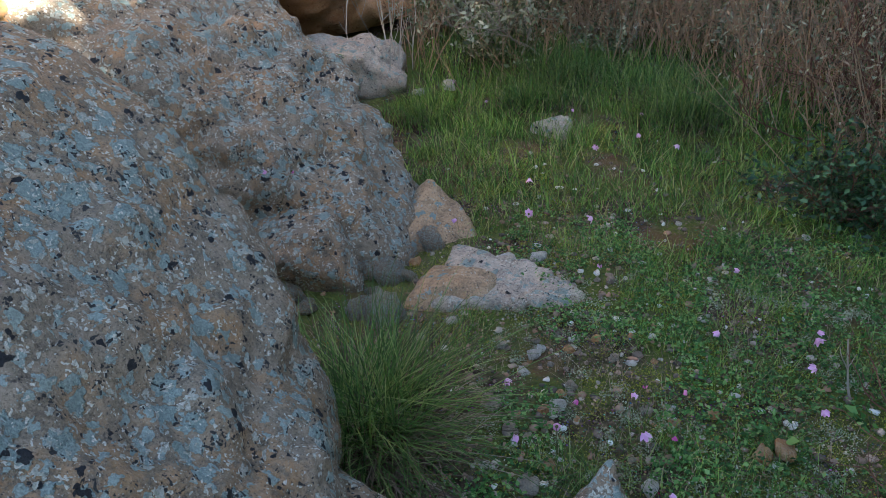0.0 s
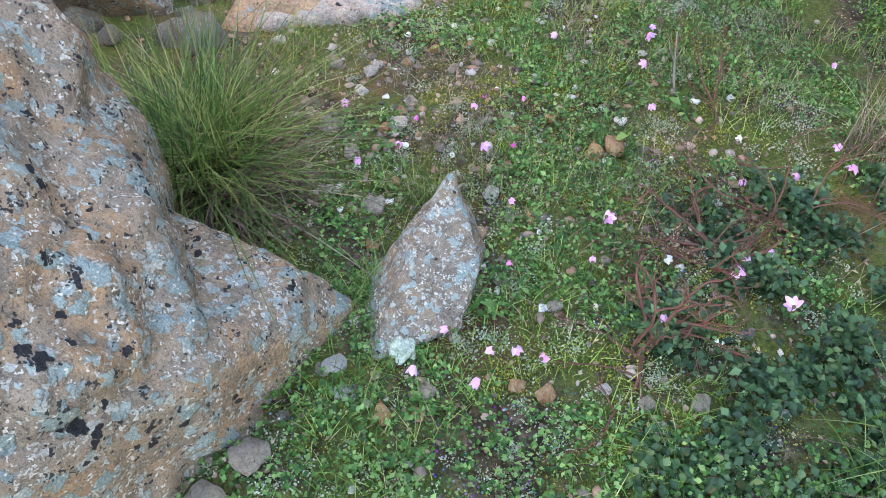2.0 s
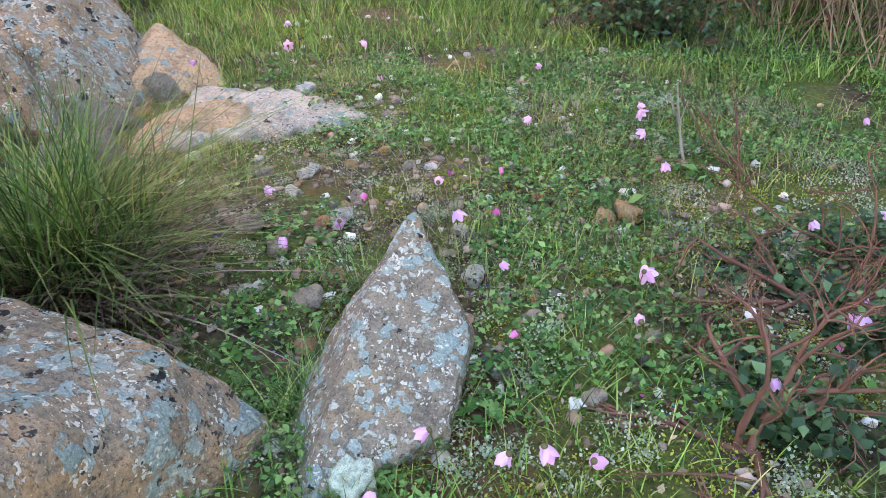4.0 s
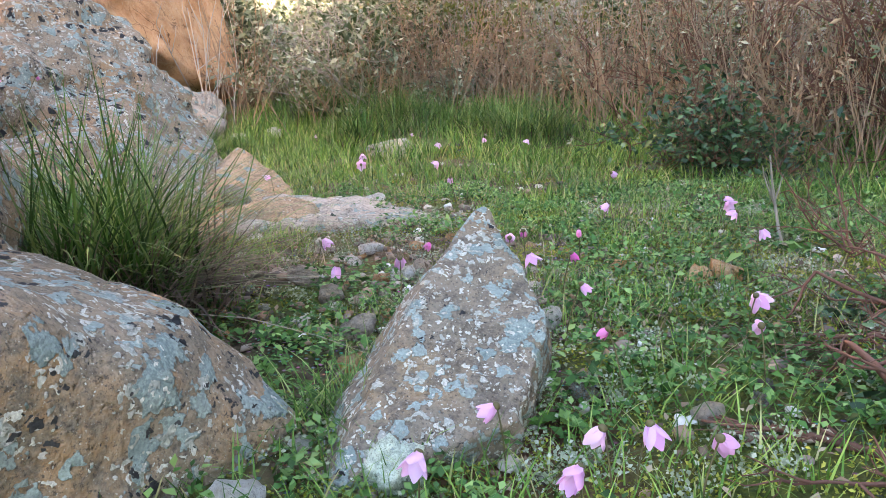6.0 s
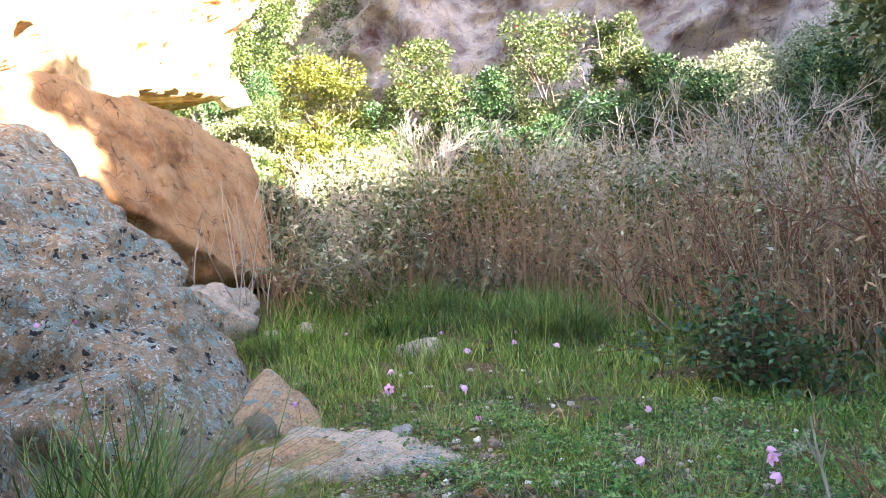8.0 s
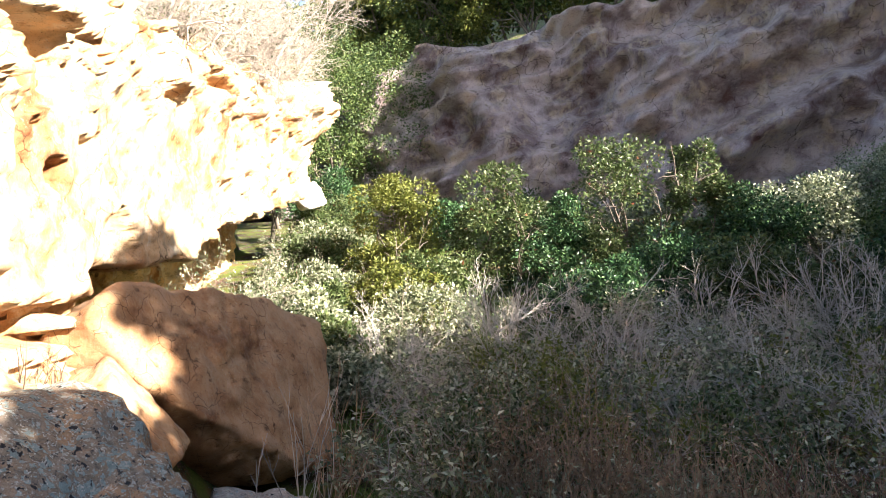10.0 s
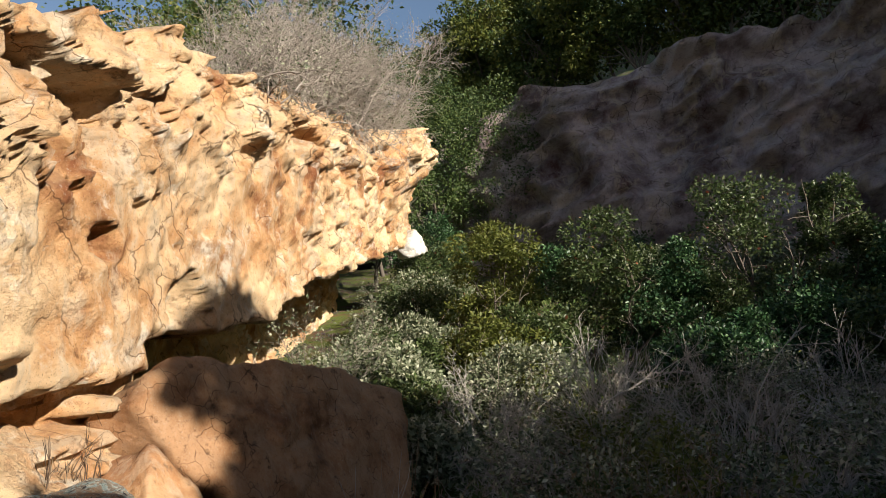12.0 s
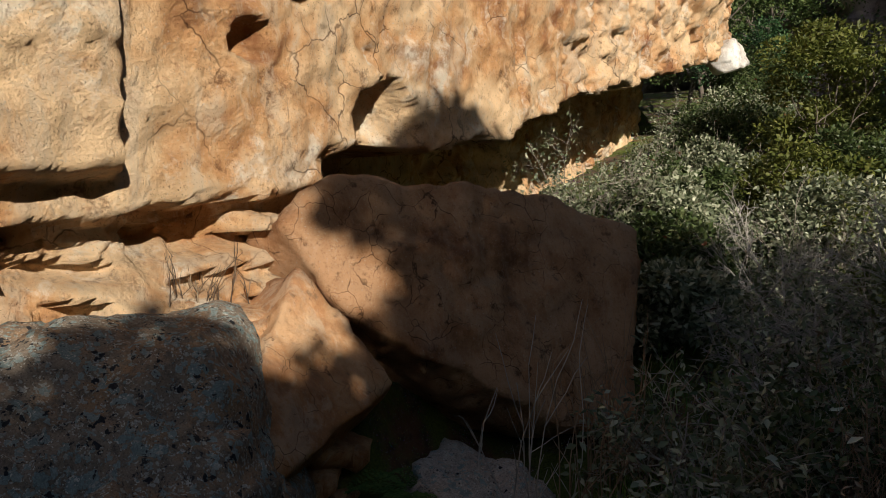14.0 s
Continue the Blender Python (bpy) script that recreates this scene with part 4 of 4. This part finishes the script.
# trees and bare brush on the cliff top and the far rim
for i in range(18):
    y = 7.6 + 8.6 * i / 17
    x = wall_x(y) - 0.35 - 0.9 * ((i * 0.618) % 1.0)
    ob = make_shrub("bare_brush", "bare grey twiggy brush overhanging the cliff edge", x, y, 1.2 + 1.2 * smooth(y, 8, 11), 2.6, 900 + i, M_BRANCH, M_GREYLEAF, 900, 0.045, 14, 6, 4, "shrub", "brush on the cliff", 0.06, 0.013, 0.03, 0.2)
    ob.location.z = cliff_top(y) - 0.12
for x, y, h, seed in ((-8.6, 11.5, 3.4, 920), (-10.6, 15.6, 4.2, 921)):
    ob = make_tree("bare_tree", "leaning grey tree with open crown above the cliff", x, y, h, 4.4, seed, M_PINE, 1800, 0.12, clumps=30, low=0.45, wood=M_BRANCH)
    ob.location.z = max(land(x, y), cliff_top(y) - 0.1)
for i, (x, y, h, w) in enumerate(((-13.0, 19.5, 4.5, 4.0), (-15.5, 17.5, 5.0, 4.5), (-12.2, 15.0, 3.2, 3.2), (-11.4, 12.5, 3.0, 3.0), (-13.6, 13.6, 4.2, 4.0), (-17.0, 21.0, 6.0, 5.0), (-12.6, 17.6, 3.4, 3.0))):
    ob = make_tree("pine_tree", "sunlit pine behind the brush on the cliff", x, y, h, w, 925 + i, M_OLIVE if i % 2 else M_PINE, 3200, 0.13, "tree", "pines on the cliff", 26, 1, 0.1)
    ob.location.z = max(land(x, y), cliff_top(y) - 0.1)
for i in range(34):
    x = -20 + 36 * ((i * 0.618) % 1.0)
    y = 34.6 + 6 * ((i * 0.37) % 1.0)
    make_tree("pine_tree", "pine tree on the rim above the quarry wall", x, y, rng0.uniform(7.5, 11.5), rng0.uniform(4.5, 6), 940 + i, (M_PINE, M_OLIVE, M_PINE)[i % 3], 5600, 0.23, "tree", "pines on the rim", 30, 1, 0.15)
for i, (x, y, h, w) in enumerate(((-12.2, 25.5, 7.5, 4.5), (-14.2, 24.5, 8, 5), (-11.0, 28.0, 8.5, 4.2), (-15, 28, 9, 5), (-12.6, 29.6, 10, 4.8), (-9.4, 30.2, 8.5, 3.2), (-12.6, 21.5, 6.5, 4))):
    make_tree("pine_tree", "dark pine tree beside the quarry wall", x, y, h, w, 980 + i, M_PINE, 9000, 0.12, "tree", "pines on the rim", 34, 1, 0.1)
for i, (x, y, h, w) in enumerate(((4.6, 14.2, 1.3, 2.0), (5.6, 16.0, 1.6, 2.4), (6.6, 18.2, 1.8, 2.6), (4.4, 17.4, 1.5, 2.2), (7.6, 21.0, 2.2, 3.0), (5.0, 12.0, 1.2, 1.8), (6.2, 23.5, 2.0, 3.0), (9.0, 24.0, 2.6, 3.4))):
    make_tree("evergreen_bush", "grey-green bush on the grassy bank", x, y, h, w, 1050 + i, (M_GREYLEAF, M_EVERGREEN)[i % 2], 5000, 0.085, "bush", "bushes before the quarry wall", low=0.0)
for i in range(16):
    x, y = -8 + 18 * ((i * 0.618) % 1.0), 18.5 + 8.5 * ((i * 0.29) % 1.0)
    make_tree("slope_bush", "dull green bush on the slope below the quarry wall", x, y, rng0.uniform(1.1, 1.9), rng0.uniform(1.8, 3), 1000 + i, (M_GREYLEAF, M_EVERGREEN, M_DARKLEAF)[i % 3], 3600, 0.11, "bush", "bushes on the slope", low=0.0)
# trees added on the bank, mostly out of view, to shade meadow, boulder and cliff
for x, y, h, w, n, seed in ((6.9, -4.2, 7.4, 4.8, 15000, 1100), (7.0, -2.2, 7.6, 4.2, 15000, 1101), (7.0, -0.8, 8.1, 3.8, 15000, 1102), (7.1, 0.5, 7.5, 2.6, 12000, 1110), (7.2, 1.9, 7.4, 3.0, 7000, 1111), (7.0, 2.5, 9.4, 2.4, 12000, 1120), (7.2, 3.3, 10.0, 2.6, 12000, 1121), (7.0, 4.3, 8.4, 4.4, 15000, 1104), (6.9, 5.2, 8.2, 3.2, 9000, 1112),
                            (6.3, 4.0, 7.4, 2.8, 9000, 1113), (7.1, 6.2, 7.9, 4.6, 13000, 1105), (7.2, 7.9, 6.7, 4.6, 13000, 1106), (7.0, 10.2, 5.6, 4.4, 13000, 1107), (6.9, 12.8, 7.0, 5.0, 13000, 1108), (6.6, -6.8, 7.6, 5.0, 13000, 1109)):
    make_tree("shade_tree", "dense evergreen tree added on the bank for its shade", x, y, h - land(x, y) + 0.4, w, seed, M_EVERGREEN, n, 0.21, "tree", "oaks on the bank", 46, 2, 0.02)

# ---- flowers ----
def petal_mesh(name, material, length, width, cup, flare):
    verts, faces = [], []
    nu, nv = 6, 5
    for i in range(nu):
        s = i / (nu - 1)
        w = width * math.sin(math.pi * (0.12 + 0.80 * s)) ** 0.7
        r = 0.0035 + cup * math.sin(s * 1.9) + flare * s * s
        for j in range(nv):
            q = (j / (nv - 1) - 0.5) * 2
            verts.append((r - 0.22 * w * q * q, q * w * 0.5, -s * length * 0.92 - 0.1 * length * (1 - q * q) * s))
    for i in range(nu - 1):
        for j in range(nv - 1):
            a = i * nv + j
            faces.append((a, a + 1, a + nv + 1, a + nv))
    return mesh_of(name, verts, faces, material)


PETALS = {"bell": petal_mesh("petal", M_PETAL, 0.034, 0.022, 0.010, 0.004), "open": petal_mesh("petal_open", M_PETAL, 0.030, 0.024, 0.013, 0.014),
          "bud": petal_mesh("petal_bud", M_BUD, 0.024, 0.013, 0.006, 0.0), "white": petal_mesh("petal_white", M_WHITE, 0.036, 0.026, 0.012, 0.006)}
CALYX = quick_mesh("calyx", SPHERES[2][0] * np.array([0.0065, 0.0065, 0.005]), SPHERES[2][1], M_STEM, True)
LOOK = {"bell": "nodding lilac-pink anemone with a bell of petals", "open": "open pale lilac anemone on a thin stem", "bud": "closed magenta anemone bud on a thin stem", "white": "large whitish-pink anemone among red twigs"}


def make_flower(kind, x, y, h, seed):
    rng = np.random.default_rng(seed)
    a = rng.uniform(0, 6.28)
    bend = rng.uniform(0.15, 0.3) * h
    x, y = x - math.cos(a) * bend, y - math.sin(a) * bend
    h = h - land(x, y)
    ob = thing("anemone", (x, y, land(x, y)), LOOK[kind], "flower", "anemones in the meadow")
    s = np.linspace(0, 1, 7)
    P = np.stack([np.cos(a) * bend * s ** 2, np.sin(a) * bend * s ** 2, -0.01 + (h + 0.01) * s], 1)
    v, t = tubes(P[None], np.full((1, 7), 0.0014), 5)
    part("stem", quick_mesh("stem", v, t, M_STEM), ob)
    top = P[-1]
    tilt = rng.uniform(15, 75)
    turn = Matrix.Translation(top) @ Matrix.Rotation(a + rng.uniform(-0.6, 0.6), 4, "Z") @ Matrix.Rotation(-radians(tilt), 4, "Y")
    grow_by = rng.uniform(0.72, 1.0)
    part("calyx", CALYX, ob).matrix_local = turn
    for k in range(6):
        p = part("petal", PETALS[kind], ob)
        p.matrix_local = turn @ Matrix.Rotation(k * math.pi / 3 + rng.uniform(-0.1, 0.1), 4, "Z") @ Matrix.Rotation(radians(rng.uniform(-9, 9)), 4, "Y") @ Matrix.Scale(grow_by * (1 if k % 2 else 0.93), 4)


NEAR = ((0.28, 0.96), (0.42, 0.91), (0.48, 0.93), (0.56, 0.90), (0.39, 0.81), (0.20, 0.82))
MID = ((-0.15, 1.60), (-0.02, 1.68), (-0.28, 1.89), (0.02, 1.85), (0.22, 1.92), (0.28, 1.75), (0.25, 2.01), (0.38, 1.76), (0.40, 2.03), (0.40, 1.49), (0.44, 1.22), (0.69, 1.26), (0.88, 2.07), (0.87, 2.32), (0.88, 2.58), (0.50, 2.46), (-0.96, 3.16))
SIDE = ((0.88, 2.54), (1.62, 2.47), (1.57, 1.97), (1.60, 1.87), (1.37, 1.77), (1.19, 1.73), (0.73, 1.47), (1.18, 1.39), (1.25, 1.42), (1.14, 1.32), (1.07, 1.21), (0.91, 1.11), (1.30, 1.20))
AWAY = ((-1.44, 5.16), (-0.69, 3.73), (-0.70, 5.06), (-0.40, 4.37), (-0.21, 5.11), (-0.56, 3.25), (-0.17, 4.66), (-0.21, 3.30), (-0.08, 2.81), (0.12, 4.51), (0.53, 2.93), (-1.90, 5.60))
for i, (x, y) in enumerate(NEAR):
    make_flower("bell", x, y, 0.085, 1200 + i)
for i, (x, y) in enumerate(MID):
    make_flower("bud" if i in (3, 6, 7, 8, 10) else ("open" if i in (5, 13) else "bell"), x, y, 0.11, 1250 + i)
for i, (x, y) in enumerate(SIDE):
    make_flower("bud" if i == 10 else ("bell" if i % 3 else "open"), x, y, 0.10, 1300 + i)
for i, (x, y) in enumerate(AWAY):
    make_flower("open" if i % 2 else "bell", x, y, 0.15, 1400 + i)
make_flower("white", 0.92, 1.33, 0.10, 1500)
make_flower("bud", -1.63, 2.60, 0.57, 1501)
make_flower("open", -1.77, 2.60, 0.55, 1502)

# ---- loose stones ----
STONES = [rock_mesh("stone", (0, 0, 0), box_planes((0, 0, 0), (0.5, 0.40, 0.27), (0, 0, 0), 10, 40 + k), (M_PEBBLE, M_RUBBLE, M_WHITESTONE, M_RUBBLE, M_LICHEN, M_WHITESTONE, M_STANDING, M_RUBBLE)[k], sub=3, rough=0.07, scale=2.2, sharp=60, seed=k * 2.0, soft=False) for k in range(8)]


def make_stone(k, x, y, size, label, seed, sink=0.12, z=None):
    rng = random.Random(seed)
    size = size * (0.75 if sink else 0.85)
    ob = new("stone", STONES[k])
    ob.matrix_world = pose(x, y, (land(x, y) if z is None else z) + size * (0.3 - sink), rng.uniform(-15, 15), rng.uniform(-15, 15), rng.uniform(0, 360)) @ Matrix.Scale(size, 4)
    return tagged(ob, label, "stone", "loose stones")


for k, x, y, s, what in ((2, -0.045, 0.83, 0.085, "white angular stone beside the outcrop"), (1, 0.13, 0.69, 0.07, "small brown stone among the herbs"), (0, 0.244, 0.79, 0.07, "small grey stone among the herbs"),
                         (1, 0.50, 0.85, 0.06, "rounded tan stone among the herbs"), (1, 0.59, 0.83, 0.07, "reddish stone among the herbs"), (0, 0.59, 1.15, 0.06, "grey stone in the grass"),
                         (3, 0.76, 1.89, 0.10, "flat red-brown stone in the grass"), (1, 0.69, 1.85, 0.08, "dark brown stone set on edge"), (0, -0.20, 0.50, 0.13, "bluish grey flat stone"), (0, -0.28, 0.36, 0.16, "dark grey flat stone"),
                         (2, -0.60, 2.93, 0.13, "white flat stone behind the slab"), (2, -0.44, 3.02, 0.10, "whitish stone behind the slab"), (0, -0.32, 1.84, 0.10, "grey stone in bare soil"), (0, -0.21, 1.72, 0.08, "dark stone in bare soil"),
                         (2, -0.07, 1.91, 0.08, "white stone in the grass"), (1, -0.12, 1.87, 0.06, "reddish stone in the grass"), (0, -0.06, 1.46, 0.09, "dark stone behind the leaning stone"), (2, 0.33, 1.60, 0.07, "pale stone beside the leaning stone"),
                         (2, -1.9, 5.5, 0.14, "pale orange stone at the meadow's edge"), (2, -2.1, 5.3, 0.12, "pale stone at the meadow's edge"), (2, -0.25, 2.21, 0.07, "white stone in bare soil"), (1, 0.51, 2.03, 0.06, "tan stone in the grass"), (0, 0.88, 0.85, 0.06, "dark slate stone in the herbs"), (0, 1.03, 0.87, 0.07, "grey stone in the herbs")):
    make_stone(k, x, y, s, what, round(x * 100) * 7 + round(y * 100), 0.0)
rng1 = random.Random(77)
for i in range(26):
    x, y = rng1.uniform(-1.75, -1.0), rng1.uniform(2.15, 3.1)
    make_stone((4, 6, 1, 4)[i % 4], x, y, rng1.uniform(0.08, 0.26), "lichened rubble stone beside the ledge", i)
for i in range(70):
    x, y = rng1.uniform(-4.2, -3.1), rng1.uniform(3.5, 4.9)
    make_stone((3, 7, 3, 7)[i % 4], x, y, rng1.uniform(0.10, 0.48), "broken orange rubble at the cliff's foot", 50 + i)
for i in range(160):
    x, y = (rng1.uniform(-0.7, 1.3), 0.45 + 3.4 * rng1.random() ** 1.4) if i % 2 else (rng1.gauss(-0.15, 0.42), rng1.gauss(2.1, 0.55))
    make_stone((0, 4, 1, 2, 0, 5)[i % 6], x, y, rng1.uniform(0.020, 0.072), "small pebble in the meadow", 100 + i)

# gravel too small and many to count
GRIT_V, GRIT_F = SPHERES[2]
gv, gt = [], []
for i in range(1500):
    x, y = (rng1.gauss(-0.15, 0.55), rng1.gauss(2.3, 0.75)) if i % 2 else (rng1.uniform(-0.8, 1.3), rng1.uniform(0.5, 4.4))
    size = 0.007 + 0.012 * rng1.random() ** 2
    squash = np.array([rng1.uniform(0.7, 1.4), rng1.uniform(0.7, 1.4), rng1.uniform(0.4, 0.8)])
    knobs = 1 + 0.25 * np.sin(GRIT_V @ np.array([rng1.uniform(-5, 5) for _ in range(3)]) + i)
    gt.append(GRIT_F + len(GRIT_V) * i)
    gv.append(GRIT_V * knobs[:, None] * squash * size + np.array([x, y, land(x, y) + size * 0.3]))
n_ = Nodes("gravel")
M_GRAVEL = n_.finish(n_.ramp(n_.island(), [(0.0, (0.06, 0.05, 0.045)), (0.35, (0.20, 0.15, 0.12)), (0.6, (0.30, 0.17, 0.11)), (0.85, (0.40, 0.36, 0.31)), (1.0, (0.70, 0.68, 0.64))]), 0.85, n_.bump(n_.noise(300), 0.4, 0.002))
tagged(new("gravel", quick_mesh("gravel", np.concatenate(gv), np.concatenate(gt), M_GRAVEL, False)), "mixed grey, brown and whitish gravel on bare soil", "gravel", kind="stuff")

# ---- meadow cover ----
def cover_points(rng, n, x0, x1, y0, y1, clump=0.0, scale=2.0, shift=0.0, thin=True):
    p = np.stack([rng.uniform(x0, x1, n), rng.uniform(y0, y1, n)], 1)
    bare = lambda a, b: 0.55 * math.exp(-((a + 0.25) / 0.55) ** 2 - ((b - 2.25) / 0.75) ** 2) if thin else 0.0
    dim = lambda a, b: 0.45 * smooth(a, 0.75, 1.2) * (1 - smooth(b, 1.7, 2.4)) if thin else 0.0
    keep = np.array([noise.noise((a * scale, b * scale, shift)) > clump + bare(a, b) + dim(a, b) - 0.25 * rng.random() for a, b in p])
    p = p[keep]
    return np.stack([p[:, 0], p[:, 1], [land(a, b) for a, b in p]], 1)


def stuff(name, v, t, m, label, category):
    tagged(new(name, quick_mesh(name, v, t, m)), label, category, kind="stuff")


rng = np.random.default_rng(9)
base = cover_points(rng, 30000, -0.9, 2.3, 0.2, 3.4, 0.0, 2.6, 3.0)
n = len(base)
v, t = blades(rng, base, rng.uniform(0.025, 0.095, n), rng.uniform(0.0024, 0.0046, n), rng.uniform(0.1, 0.9, n), rng.uniform(0, 0.7, n), 3)
stuff("meadow_grass", v, t, M_GRASS, "short green meadow grass among herbs", "grass")
base = cover_points(rng, 34000, -2.4, 2.6, 3.2, 6.6, -0.05, 1.9, 5.0)
n = len(base)
v, t = blades(rng, base, rng.uniform(0.05, 0.17, n) * np.where(base[:, 1] > 4.2, 1.2, 0.7), rng.uniform(0.004, 0.0085, n), rng.uniform(0.1, 0.8, n), rng.uniform(0, 0.8, n), 3)
stuff("far_meadow_grass", v, t, M_GRASS, "longer green grass towards the thicket", "grass")
base = cover_points(rng, 26000, -1.6, 1.6, 1.3, 6.2, 0.0, 2.0, 8.0, False)
n = len(base)
v, t = blades(rng, base, rng.uniform(0.03, 0.09, n), rng.uniform(0.0015, 0.0028, n), rng.uniform(0.3, 1.2, n), rng.uniform(0, 0.9, n), 2)
stuff("dry_grass", v, t, M_STRAW, "thin dry grass on stony soil", "grass")
# herbs: small leaves in low rosettes
c = cover_points(rng, 9500, -0.7, 2.4, 0.2, 3.6, -0.12, 2.6, 1.0)
k = rng.integers(5, 10, len(c))
at = np.repeat(c, k, 0) + rng.normal(size=(k.sum(), 3)) * np.array([0.014, 0.014, 0.006])
at[:, 2] += np.repeat(rng.uniform(0.008, 0.045, len(c)), k)
v, t = leaves(rng, at, rng.uniform(0.010, 0.024, len(at)), 0.7, 0.7)
stuff("low_herbs", v, t, M_HERB, "low green herbs with tiny leaves", "herbs")
c = cover_points(rng, 700, -0.5, 1.6, 0.4, 3.0, 0.10, 2.5, 6.0, False)
k = np.full(len(c), 70)
at = np.repeat(c, k, 0) + rng.normal(size=(k.sum(), 3)) * np.array([0.02, 0.02, 0.007])
at[:, 2] += 0.014
v, t = leaves(rng, at, np.full(len(at), 0.008), 0.2, 0.8)
stuff("lichen_cushions", v, t, M_CUSHION, "pale grey-green crumbly lichen cushions", "lichen")
c = cover_points(rng, 2000, -1.2, 1.4, 0.5, 5.0, -0.02, 1.8, 12.0, False)
k = np.full(len(c), 60)
at = np.repeat(c, k, 0) + rng.normal(size=(k.sum(), 3)) * np.array([0.03, 0.03, 0.004])
at[:, 2] += 0.008
v, t = leaves(rng, at, np.full(len(at), 0.008), 0.3, 0.6)
stuff("moss", v, t, M_MOSS, "yellow-green moss on the soil", "moss")
# hillside grass
base = cover_points(rng, 26000, -7, 9, 7, 26, -0.3, 0.4, 2.0)
n = len(base)
v, t = blades(rng, base, rng.uniform(0.15, 0.5, n), rng.uniform(0.008, 0.014, n), rng.uniform(0.1, 0.7, n), rng.uniform(0, 0.6, n), 2)
stuff("hillside_grass", v, t, M_TUFT, "rough grass under the scrub", "grass")
c = cover_points(rng, 5200, -1.0, 1.6, 0.4, 3.8, 0.0, 3.0, 20.0, False)
v, t = leaves(rng, c + np.array([0, 0, 0.012]), np.full(len(c), 0.020), 0.8, 0.6)
stuff("leaf_litter", v, t, M_STRAW, "scattered brown leaf litter and bark chips", "litter")
